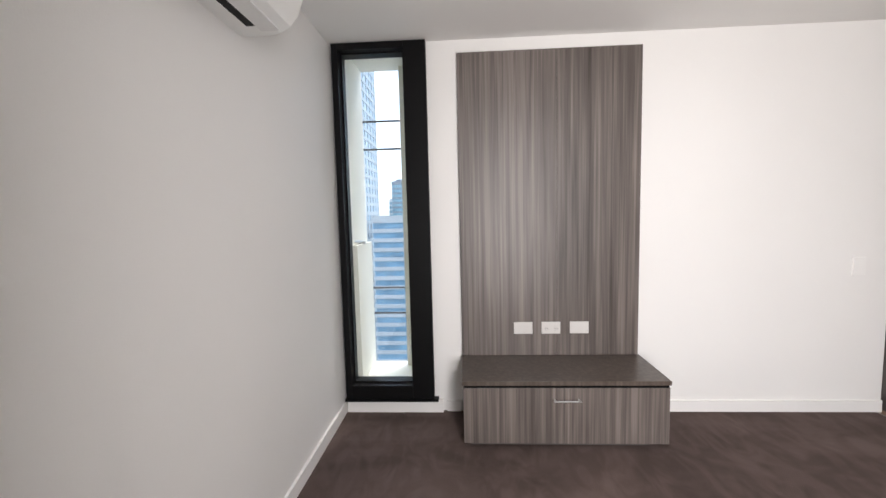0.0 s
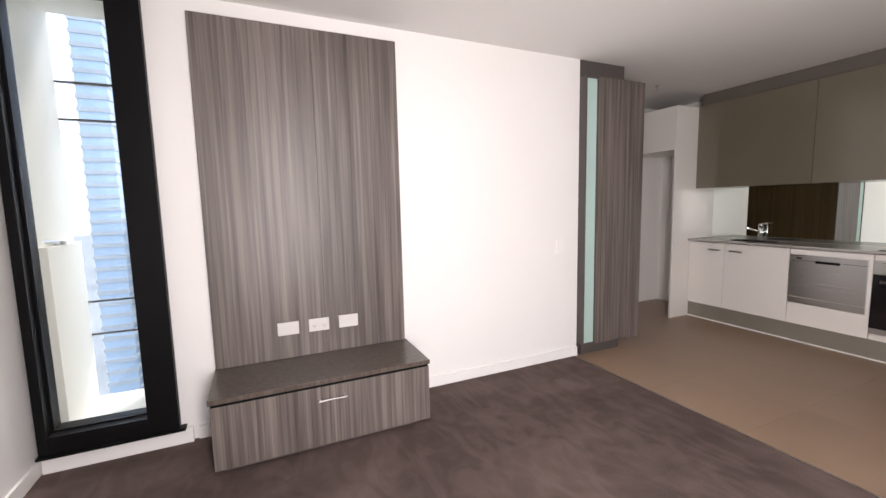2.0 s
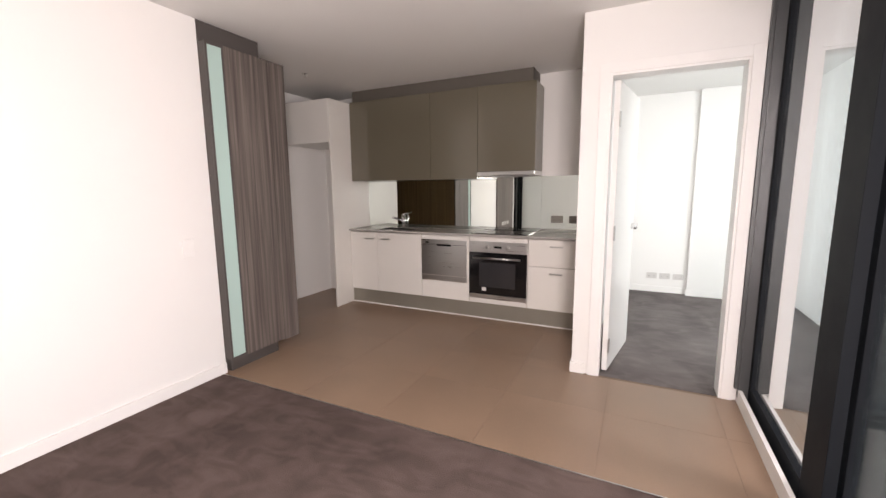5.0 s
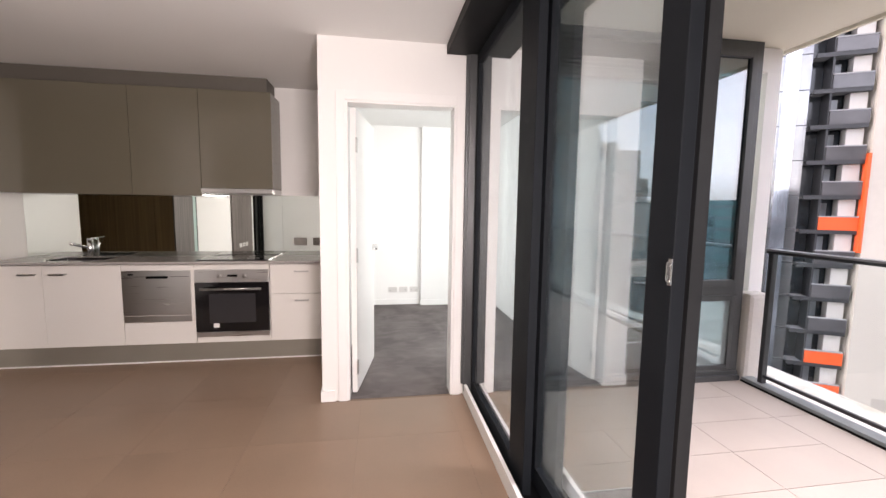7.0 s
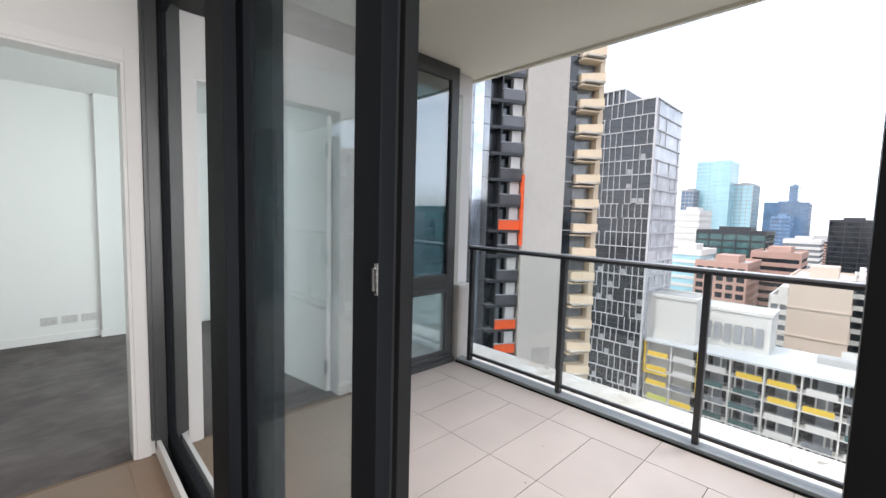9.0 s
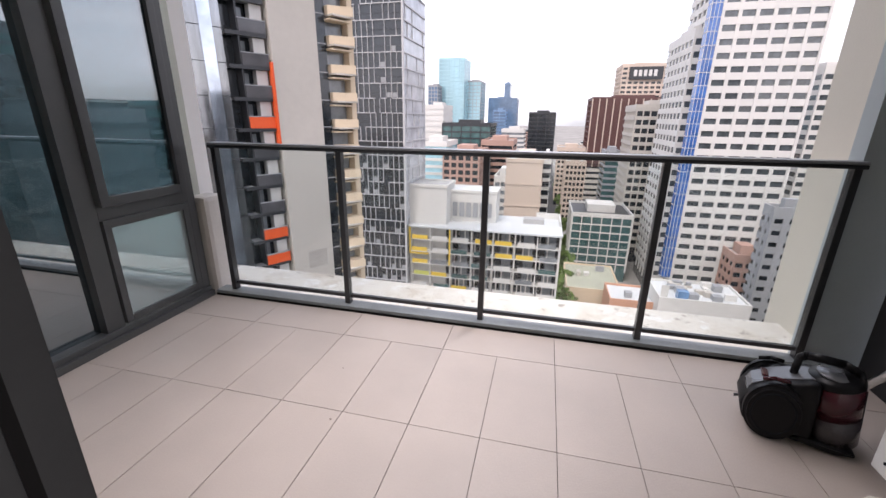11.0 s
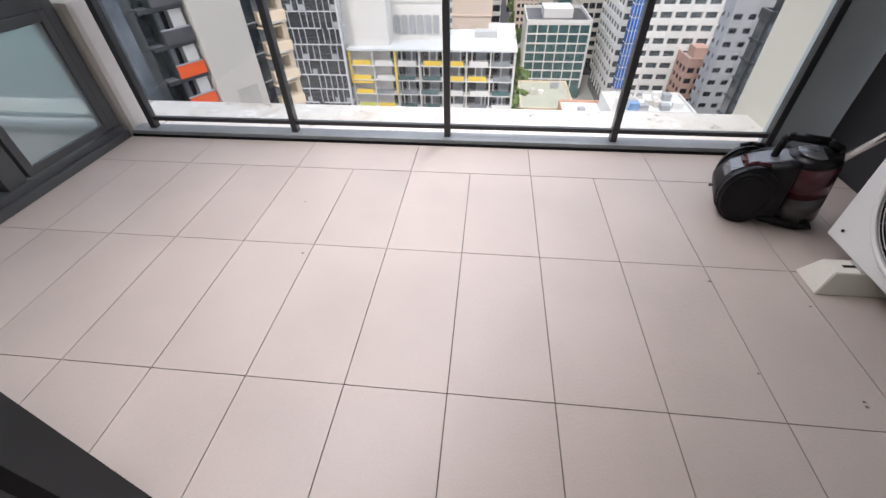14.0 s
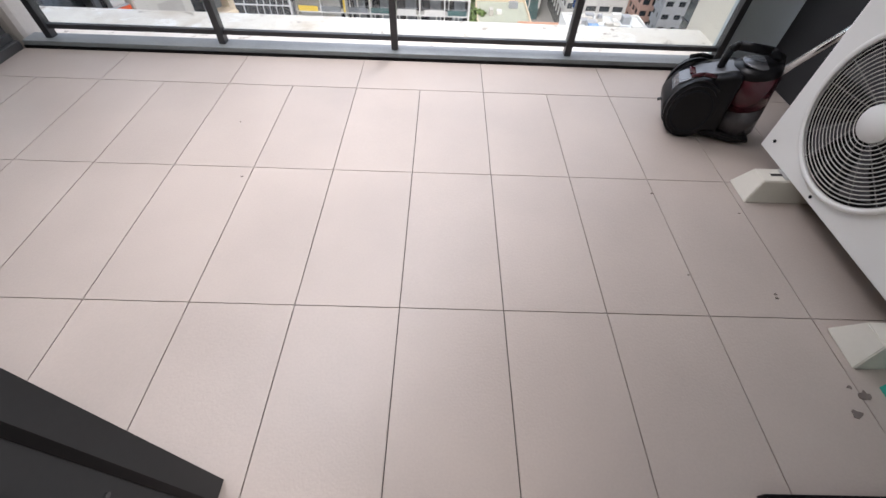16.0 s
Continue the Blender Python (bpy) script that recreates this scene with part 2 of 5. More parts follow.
# ---- mesh helpers ----
def box(bm, x0, y0, z0, x1, y1, z1, bevel=0.0, mi=0):
    xs, ys, zs = sorted((x0, x1)), sorted((y0, y1)), sorted((z0, z1))
    v = [bm.verts.new((x, y, z)) for x in xs for y in ys for z in zs]
    faces = [bm.faces.new([v[i] for i in q]) for q in ((0, 1, 3, 2), (4, 6, 7, 5), (0, 4, 5, 1), (2, 3, 7, 6), (0, 2, 6, 4), (1, 5, 7, 3))]
    for f in faces:
        f.material_index = mi
    if bevel:
        es = list({e for f in faces for e in f.edges})
        bmesh.ops.bevel(bm, geom=es, offset=bevel, segments=2, affect="EDGES", profile=0.6)
    return faces


def prism(bm, pts, axis, a0, a1):
    """A straight prism of a plan outline pts (u, v), between a0 and a1 along the axis."""
    def place(u, v, a):
        return {"x": (a, u, v), "y": (u, a, v), "z": (u, v, a)}[axis]
    lo, hi = [bm.verts.new(place(u, v, a0)) for u, v in pts], [bm.verts.new(place(u, v, a1)) for u, v in pts]
    bm.faces.new(lo[::-1])
    bm.faces.new(hi)
    k = len(pts)
    for i in range(k):
        bm.faces.new((lo[i], lo[(i + 1) % k], hi[(i + 1) % k], hi[i]))
    bmesh.ops.recalc_face_normals(bm, faces=bm.faces)


def tube(bm, a, b, r, seg=12, r2=None):
    a, b = Vector(a), Vector(b)
    d = b - a
    m = Matrix.Translation((a + b) / 2) @ d.to_track_quat("Z", "Y").to_matrix().to_4x4()
    bmesh.ops.create_cone(bm, cap_ends=True, segments=seg, radius1=r, radius2=r if r2 is None else r2, depth=d.length, matrix=m)


def ring(bm, c, normal_axis, R, r, seg=40, sub=6):
    """A torus round c whose axis is x, y or z."""
    vs = []
    for i in range(seg):
        a = 2 * math.pi * i / seg
        row = []
        for j in range(sub):
            q = 2 * math.pi * j / sub
            u, v, w = (R + r * math.cos(q)) * math.cos(a), (R + r * math.cos(q)) * math.sin(a), r * math.sin(q)
            p = {"x": (w, u, v), "y": (u, w, v), "z": (u, v, w)}[normal_axis]
            row.append(bm.verts.new(Vector(c) + Vector(p)))
        vs.append(row)
    for i in range(seg):
        for j in range(sub):
            bm.faces.new((vs[i][j], vs[(i + 1) % seg][j], vs[(i + 1) % seg][(j + 1) % sub], vs[i][(j + 1) % sub]))


def part(name, bm, material, parent=None, label="", smooth=False):
    me = bpy.data.meshes.new(name)
    bmesh.ops.recalc_face_normals(bm, faces=bm.faces)
    bm.to_mesh(me)
    bm.free()
    me.materials.append(material)
    if smooth:
        for p in me.polygons:
            p.use_smooth = True
    ob = new(name, me)
    ob.parent = parent
    if label:
        ob["label"] = label
    return ob


def boxes(name, material, rows, parent=None, label="", bevel=0.0):
    bm = bmesh.new()
    for r in rows:
        box(bm, *r, bevel=bevel)
    return part(name, bm, material, parent, label)


def thing(name, label, category, at=(0, 0, 0), group="", kind=""):
    ob = new(name)
    ob.empty_display_size = 0.1
    ob.location = at
    return tagged(ob, label, category, group, kind)


def rooted(root, *obs):
    """Keep the parts where they were modelled, under a root that stands elsewhere."""
    for o in obs:
        o.parent = root
        o.location = o.location - root.location


def structure(name, material, rows, label="", bevel=0.0):
    return tagged(boxes(name, material, rows, None, "", bevel), label, "", "", "structure")


# ---- the rooms ----
CH = 2.41
WL = -3.47
structure("wall_tv", WHITE, [(-2.86, 0, 0, 0, 0.14, CH), (WL - 0.12, 0, 0, -3.45, 0.14, CH), (-3.45, 0.03, 0, -2.86, 0.14, 0.10)], "white painted plasterboard wall behind the television panel")
structure("wall_west", WHITE, [(WL - 0.12, -3.70, 0, WL, 0, CH)], "plain white painted side wall")
structure("wall_south", WHITE, [(WL, -3.56, 0, -2.82, -3.44, CH)], "plain white wall beside the balcony doors")
structure("wall_door", WHITE, [(1.06, -2.44, 0, 1.18, -2.27, CH), (1.06, -3.17, 2.02, 1.18, -2.44, CH), (1.06, -3.28, 0, 1.18, -3.17, CH)], "white wall round the bedroom door")
structure("wall_kitchen_side", WHITE, [(1.18, -2.39, 0, 3.97, -2.27, CH)], "white partition between kitchen and bedroom")
structure("wall_kitchen", WHITE, [(2.33, -2.27, 0, 2.45, 1.06, CH)], "white wall behind the kitchen")
structure("wall_hall", WHITE, [(1.66, 1.04, 0, 2.33, 1.16, CH), (1.66, 1.16, 0, 1.78, 3.2, CH)], "white hallway wall beside the fridge recess")
structure("wall_hall_end", WHITE, [(0, 3.2, 0, 1.78, 3.32, CH)], "white wall at the end of the hallway")
structure("wall_hall_side", WHITE, [(-0.12, 0.14, 0, 0.0, 3.32, CH)], "white hallway side wall")
structure("wall_bedroom", WHITE, [(3.85, -3.22, 0, 3.97, -2.39, CH), (3.78, -5.62, 0, 3.97, -3.22, CH)], "white bedroom wall with a shallow pilaster")
structure("wall_bedroom_south", WHITE, [(1.12, -5.74, 0, 3.97, -5.62, CH)], "white bedroom wall")
structure("ceiling", CEIL, [(WL - 0.12, -3.56, CH, -0.15, 0.138, CH + 0.18), (-0.15, -3.56, CH, 1.12, 3.32, CH + 0.18), (1.12, -5.74, CH, 3.97, 3.32, CH + 0.18)], "flat white painted plasterboard ceiling")
structure("floor", CARPET, [(WL - 0.12, -3.30, -0.12, -0.03, 0.14, 0.0)], "dark charcoal cut-pile carpet in the living room")
structure("floor_slab", GROUT, [(-0.03, -3.28, -0.12, 2.45, 3.32, -0.002)], "grout bed under the kitchen tiles")
structure("floor_bedroom", CARPETB, [(1.07, -3.28, -0.118, 3.97, -2.39, 0.001), (1.07, -5.74, -0.118, 3.97, -3.28, 0.001)], "dark grey bedroom carpet with footprints")


def skirting(name, rows):
    return structure(name, TRIMW, rows, "white painted skirting board")


SK = 0.075
skirting("baseboard_tv", [(-1.50, -0.014, 0, -0.002, 0, SK), (-2.775, -0.014, 0, -2.68, 0, SK)])
skirting("baseboard_west", [(WL, -3.44, 0, WL + 0.014, -0.002, SK)])
skirting("baseboard_door", [(1.046, -2.36, 0, 1.06, -2.262, SK), (1.06, -2.27, 0, 1.18, -2.258, SK)])
skirting("baseboard_bedroom", [(3.838, -3.20, 0, 3.85, -2.39, SK), (3.768, -5.60, 0, 3.78, -3.21, SK)])
skirting("baseboard_window", [(-3.45, -0.03, 0, -2.80, 0.03, 0.085)])

# door to the bedroom
AR = 0.06
structure("trim_door", TRIMW, [(1.044, -2.44, 0, 1.06, -2.44 + AR, 2.02 + AR), (1.044, -3.17 - AR, 0, 1.06, -3.17, 2.02 + AR), (1.044, -3.17, 2.02, 1.06, -2.44, 2.02 + AR),
                               (1.05, -2.455, 0, 1.19, -2.44, 2.02), (1.05, -3.17, 0, 1.19, -3.155, 2.02), (1.05, -3.155, 2.005, 1.19, -2.455, 2.02),
                               (1.18, -2.44, 0, 1.196, -2.44 + AR * 0.8, 2.08), (1.18, -3.17 - AR, 0, 1.196, -3.17, 2.08)], "white painted door architrave and jamb", bevel=0.002)
door = thing("door_1", "white flush bedroom door standing open against the wall", "door", (1.15, -2.465, 0), kind="structure")
leaf = boxes("door_leaf", TRIMW, [(0, -0.036, 0.012, 0.70, 0, 1.995)], door, bevel=0.002)
hb = bmesh.new()
tube(hb, (0.64, -0.036, 1.0), (0.64, -0.075, 1.0), 0.024, 16)
tube(hb, (0.64, -0.07, 1.0), (0.54, -0.07, 1.0), 0.009, 10)
part("door_handle", hb, CHROME, door, "satin chrome lever handle", True)
for z in (0.2, 1.0, 1.75):
    boxes("hinge", STEEL, [(-0.012, -0.046, z - 0.05, 0.012, -0.0365, z + 0.05)], door)
door.rotation_euler = (0, 0, radians(-9))

# ---- kitchen ----
PY = 0.365
fr = thing("fridge_enclosure", "white laminate fridge recess with an overhead cupboard", "cabinet", (1.66, PY, 0))
rooted(fr, boxes("side_panel", KWHITE, [(1.656, PY, 0, 2.325, PY + 0.018, 2.27)], bevel=0.001), boxes("cupboard_door", KWHITE, [(1.656, PY + 0.02, 1.82, 1.674, 1.036, 2.27)], bevel=0.001),
       boxes("cupboard_base", KWHITE, [(1.676, PY + 0.02, 1.82, 2.325, 1.036, 1.836)]))
# The bulkhead's dark colour holds the shadow gap over the cupboards.
structure("bulkhead", BULKSHADE, [(2.06, -1.71, 2.285, 2.33, PY, CH)], "plaster bulkhead above the wall cupboards")

UX = 1.995
for name, y0, y1, lab in (("wall_cupboard", PY - 0.004, -0.66, ""), ("wall_cupboard", -0.664, -1.185, ""), ("wall_cupboard", -1.189, -1.755, "")):
    c = thing(name, "taupe gloss handleless wall cupboard over the worktop", "cabinet", (UX, (y0 + y1) / 2, 1.41), "wall cupboards")
    z0 = 1.41 if y0 > -1.1 else 1.475
    rooted(c, boxes("door", KTAUPE, [(UX, y0, z0, UX + 0.018, y1, 2.28)], bevel=0.0015), boxes("carcass", KTAUPE, [(UX + 0.02, y0, z0, 2.31, y1, 2.278)]))
hood = thing("range_hood", "slim slide-out stainless range hood under a cupboard", "range hood", (2.1, -1.45, 1.44))
rooted(hood, boxes("hood_body", STEEL, [(2.0, -1.189, 1.435, 2.30, -1.755, 1.474)], bevel=0.002), boxes("front_rail", STEEL, [(1.975, -1.189, 1.44, 1.998, -1.755, 1.472)], bevel=0.003))
sb = thing("splashback", "mirrored glass splashback between worktop and cupboards", "splashback", (2.32, -0.95, 0.865))
for y0, y1 in ((-2.262, -1.7565), (-1.7555, -0.6605), (-0.6595, PY - 0.004)):
    rooted(sb, boxes("mirror_panel", MIRROR, [(2.312, y0, 0.866, 2.328, y1, 1.43)]))

BX = 1.93
ZT = 0.865
wt = thing("worktop", "pale grey stone kitchen worktop with sink and hob set in", "worktop", (2.1, -0.95, ZT))
rooted(wt, *[boxes("slab", STONE, [r]) for r in ((BX - 0.03, PY - 0.003, ZT - 0.02, 2.312, 0.02, ZT), (BX - 0.03, 0.02, ZT - 0.02, 1.99, -0.38, ZT), (2.25, 0.02, ZT - 0.02, 2.312, -0.38, ZT), (BX - 0.03, -0.38, ZT - 0.02, 2.312, -2.262, ZT))])
sk = thing("sink", "undermounted stainless kitchen sink", "sink", (2.12, -0.18, ZT - 0.15))
rooted(sk, boxes("bowl", STEEL, [(1.99, -0.38, ZT - 0.16, 2.25, 0.02, ZT - 0.15), (1.985, -0.385, ZT - 0.16, 1.99, 0.025, ZT - 0.003), (2.25, -0.385, ZT - 0.16, 2.255, 0.025, ZT - 0.003), (1.99, 0.02, ZT - 0.16, 2.25, 0.025, ZT - 0.003), (1.99, -0.385, ZT - 0.16, 2.25, -0.38, ZT - 0.003)]))
tap = thing("tap", "chrome mixer tap with a lever", "tap", (2.275, -0.15, ZT))
b = bmesh.new()
tube(b, (0, 0, 0), (0, 0, 0.15), 0.022, 20)
part("tap_body", b, CHROME, tap, "", True)
b = bmesh.new()
tube(b, (0, 0, 0.08), (-0.16, 0.05, 0.13), 0.012, 14)
part("spout", b, CHROME, tap, "", True)
b = bmesh.new()
tube(b, (0, 0, 0.15), (0, 0, 0.165), 0.02, 20)
tube(b, (0, 0, 0.16), (-0.02, -0.06, 0.175), 0.006, 10)
part("lever", b, CHROME, tap, "", True)
hob = thing("hob", "black glass ceramic hob in the worktop", "hob", (2.1, -1.42, ZT))
rooted(hob, boxes("hob_glass", OVENG, [(1.96, -1.71, ZT + 0.0005, 2.28, -1.13, ZT + 0.007)], bevel=0.002))
for dx, dy, r in ((2.06, -1.28, 0.07), (2.19, -1.28, 0.05), (2.06, -1.56, 0.05), (2.19, -1.56, 0.07)):
    b = bmesh.new()
    ring(b, (dx, dy, ZT + 0.0072), "z", r, 0.001, 32, 4)
    rooted(hob, part("cooking_zone", b, STEEL))

structure("kitchen_kick", KICK, [(BX + 0.022, PY, 0, BX + 0.04, -2.262, 0.163)], "brushed kickboard set back under the cabinets")
structure("kick_trim", TRIMW, [(BX + 0.014, PY, 0, BX + 0.0215, -2.262, 0.010)], "white sealant bead along the kickboard")


def handle(parent, y, z, length=0.12, x=BX - 0.03):
    b = bmesh.new()
    box(b, x, y - length / 2, z - 0.006, x + 0.006, y + length / 2, z + 0.006, 0.002)
    for s in (-1, 1):
        box(b, x + 0.006, y + s * (length / 2 - 0.01) - 0.004, z - 0.004, BX, y + s * (length / 2 - 0.01) + 0.004, z + 0.004)
    rooted(parent, part("handle", b, STEEL, None, "stainless bar handle"))


def base_unit(y0, y1, doors, label):
    c = thing("base_cabinet", label, "cabinet", (BX, (y0 + y1) / 2, 0.165), "kitchen base cabinets")
    rooted(c, boxes("carcass", KWHITE, [(BX + 0.02, y0 - 0.001, 0.165, 2.31, y1 + 0.001, 0.68)]))
    for a, b_, z0, z1, nm, hy, hz in doors:
        rooted(c, boxes(nm, KWHITE, [(BX, a, z0, BX + 0.018, b_, z1)], bevel=0.0015))
        if hy is not None:
            handle(c, hy, hz)
    return c


base_unit(PY - 0.002, -0.575, [(PY - 0.004, -0.008, 0.165, 0.835, "door", 0.085, 0.765), (-0.011, -0.573, 0.165, 0.835, "door", -0.13, 0.765)], "white two-door base cabinet under the sink")
base_unit(-0.577, -1.125, [(-0.579, -1.123, 0.165, 0.352, "panel", None, 0)], "white base panel under the dishwasher drawer")
base_unit(-1.127, -1.723, [(-1.129, -1.721, 0.165, 0.215, "panel", None, 0)], "white base panel under the oven")
base_unit(-1.725, -2.26, [(-1.728, -2.258, 0.585, 0.835, "drawer_front", -1.99, 0.775), (-1.728, -2.258, 0.165, 0.575, "drawer_front", -1.99, 0.52)], "white two-drawer base cabinet beside the oven")

dw = thing("dishwasher_drawer", "stainless drawer dishwasher built under the worktop", "dishwasher", (BX, -0.85, 0.36))
rooted(dw, boxes("front", STEEL, [(BX - 0.012, -0.582, 0.415, BX + 0.0, -1.10, 0.79)], bevel=0.003), boxes("lower_panel", STEEL, [(BX - 0.010, -0.582, 0.357, BX, -1.10, 0.410)], bevel=0.002),
       boxes("surround", KWHITE, [(BX, -0.579, 0.354, BX + 0.018, -1.123, 0.835)]), boxes("pull", BLACK, [(BX - 0.026, -0.77, 0.725, BX - 0.013, -0.93, 0.745)], bevel=0.003),
       boxes("badge_bar", BLACK, [(BX - 0.0135, -0.63, 0.752, BX - 0.012, -0.67, 0.765)]), boxes("control_strip", BLACK, [(BX - 0.0135, -0.60, 0.738, BX - 0.012, -0.76, 0.741)]), boxes("control_strip", BLACK, [(BX - 0.0135, -0.95, 0.738, BX - 0.012, -1.09, 0.741)]))

ov = thing("oven", "stainless and black glass built-in electric oven", "oven", (BX, -1.42, 0.22))
rooted(ov, boxes("control_panel", STEEL, [(BX - 0.018, -1.131, 0.690, BX, -1.719, 0.795)], bevel=0.002), boxes("door_glass", OVENG, [(BX - 0.02, -1.131, 0.262, BX, -1.719, 0.686)], bevel=0.003),
       boxes("lower_trim", STEEL, [(BX - 0.018, -1.131, 0.218, BX, -1.719, 0.258)], bevel=0.002), boxes("surround", KWHITE, [(BX, -1.129, 0.217, BX + 0.018, -1.721, 0.835)]),
       boxes("window", mat("oven_window", (0.03, 0.03, 0.033), 0.12), [(BX - 0.0215, -1.24, 0.34, BX - 0.0195, -1.61, 0.59)]), boxes("display", OVENG, [(BX - 0.0195, -1.39, 0.733, BX - 0.0175, -1.47, 0.752)]),
       boxes("sticker", PLASTIC, [(BX - 0.0228, -1.27, 0.30, BX - 0.0208, -1.315, 0.335)], label="small white sticker"))
b = bmesh.new()
tube(b, (BX - 0.055, -1.185, 0.635), (BX - 0.055, -1.665, 0.635), 0.010, 14)
for y in (-1.22, -1.63):
    tube(b, (BX - 0.055, y, 0.635), (BX - 0.02, y, 0.635), 0.007, 10)
rooted(ov, part("handle", b, STEEL, None, "stainless oven bar handle", True))
for y in (-1.33, -1.53):
    b = bmesh.new()
    tube(b, (BX - 0.019, y, 0.742), (BX - 0.038, y, 0.742), 0.017, 18)
    rooted(ov, part("knob", b, STEEL, None, "", True))


def outlet(name, label, cx, cz, y, w=0.116, h=0.073, axis="y", holes=2, m=PLATEW):
    """A wall plate; its face looks along -y, or along -x."""
    o = thing(name, label, "power outlet", (cx, y, cz) if axis == "y" else (y, cx, cz), "outlets")
    b = bmesh.new()
    box(b, -w / 2, -0.010, -h / 2, w / 2, 0, h / 2, 0.003)
    p = part("plate", b, m, o)
    q = [p]
    for k in range(holes):
        s = (-1, 1)[k] * w * 0.25 if holes > 1 else 0
        b = bmesh.new()
        box(b, s - 0.008, -0.013, 0.012, s + 0.008, -0.010, 0.026, 0.001)
        q.append(part("switch", b, m, o))
        b = bmesh.new()
        for u, v in ((-0.007, -0.004), (0.007, -0.004), (0, -0.016)):
            box(b, s + u - 0.0012, -0.0106, v - 0.004, s + u + 0.0012, -0.0098, v + 0.004)
        q.append(part("socket_slots", b, BLACK, o))
    if axis == "x":
        o.rotation_euler = (0, 0, radians(-90))
    return o


for cx, n in ((-2.268, 0), (-2.09, 1), (-1.91, 0)):
    outlet("power_outlet", "white double plate on the woodgrain television panel" if not n else "white antenna and power plate on the woodgrain television panel", cx, 0.576, -0.0305, w=0.12, h=0.078, holes=n * 2)
outlet("light_switch", "white light switch plate on the living room wall", -0.19, 0.94, -0.0005, w=0.075, h=0.115, holes=0, m=TRIMW)
for cy in (-1.915, -2.09):
    outlet("power_outlet", "grey double socket on the mirrored splashback", cy, 1.0, 2.3115, axis="x", m=PLATEG)
for cy in (-2.836, -2.983, -3.13):
    outlet("power_outlet", "white double socket low on the bedroom wall", cy, 0.21, 3.8495, axis="x")

# tall cabinet at the end of the television wall
tc_ = thing("tall_cabinet", "grey woodgrain tall cupboard with a frosted glass strip", "cabinet", (0.3, 0.05, 0))
rooted(tc_, boxes("carcass", FILLER, [(0.004, -0.045, 0.10, 0.60, 0.52, 2.27)]), boxes("side_panel", BROWN, [(0.601, -0.045, 0.10, 0.606, 1.25, 2.27)], label="brown woodgrain side panel"), boxes("plinth", FILLER, [(0.03, -0.02, 0, 0.46, 0.50, 0.098)]), boxes("top_filler", FILLER, [(0.004, 0.0, 2.272, 0.48, 0.5, CH - 0.002)]),
       boxes("door", WOOD, [(0.135, -0.067, 0.095, 0.49, -0.047, 2.275)], bevel=0.001), boxes("door", WOOD, [(0.493, -0.067, 0.085, 0.65, -0.047, 2.275)], bevel=0.001),
       boxes("glass_frame", FILLER, [(0.004, -0.067, 0.06, 0.018, -0.047, 2.275), (0.122, -0.067, 0.06, 0.134, -0.047, 2.275), (0.018, -0.067, 0.06, 0.122, -0.047, 0.115), (0.018, -0.067, 2.255, 0.122, -0.047, 2.275)]),
       boxes("glass_strip", FROST, [(0.018, -0.062, 0.115, 0.122, -0.05, 2.255)], label="pale green frosted glass strip"))

# television panel and bench
tv = thing("television_wall_unit", "tall grey woodgrain laminate television backing panel", "wall panel", (-2.1, -0.015, 0.39))
rooted(tv, boxes("board", WOOD, [(-2.665, -0.030, 0.392, -2.0505, -0.004, 2.322)], bevel=0.001), boxes("board", WOOD, [(-2.0495, -0.030, 0.392, -1.535, -0.004, 2.322)], bevel=0.001))
# shadow_gap is a solid black strip that draws the shade above the drawer front.
bn = thing("tv_bench", "low floating-look woodgrain television bench with one drop front", "cabinet", (-2.1, -0.22, 0))
rooted(bn, boxes("top", WOODTOP, [(-2.668, -0.447, 0.366, -1.525, -0.002, 0.390)], bevel=0.001), boxes("drawer_front", WOOD, [(-2.66, -0.442, 0.028, -1.53, -0.424, 0.350)], bevel=0.001),
       boxes("carcass", WOOD, [(-2.662, -0.42, 0.028, -1.527, -0.004, 0.364)]), boxes("shadow_gap", BLACK, [(-2.655, -0.4385, 0.3505, -1.534, -0.4205, 0.3655)]), boxes("plinth", FILLER, [(-2.62, -0.405, 0, -1.62, -0.02, 0.027)]))
b = bmesh.new()
box(b, -2.165, -0.468, 0.279, -2.012, -0.462, 0.286, 0.002)
for x in (-2.155, -2.022):
    box(b, x - 0.005, -0.462, 0.277, x + 0.005, -0.442, 0.287)
rooted(bn, part("handle", b, STEEL, None, "slim steel bar handle"))

# slit window in the television wall
w1 = thing("window_1", "tall narrow black-framed fixed window", "window", (-3.15, 0, 0.1), kind="structure")
rooted(w1, boxes("window_frame", BLACK, [(-3.452, -0.045, 0.10, -3.412, 0.12, CH - 0.004), (-3.0, -0.045, 0.10, -2.858, 0.12, CH - 0.004), (-3.412, -0.045, 2.365, -3.0, 0.12, CH - 0.004), (-3.412, -0.045, 0.10, -3.0, 0.12, 0.19)], bevel=0.002),
       boxes("glazing_bead", BLACK, [(-3.412, 0.01, 0.19, -3.40, 0.05, 2.365), (-3.01, 0.01, 0.19, -3.0, 0.05, 2.365), (-3.40, 0.01, 0.19, -3.01, 0.05, 0.20), (-3.40, 0.01, 2.355, -3.01, 0.05, 2.365)]),
       boxes("window_sill", BLACK, [(-3.46, -0.06, 0.086, -2.83, 0.03, 0.10)], bevel=0.002))
p = boxes("pane", GLASS, [(-3.40, 0.03, 0.20, -3.01, 0.036, 2.355)])
p.visible_shadow = False
rooted(w1, p)
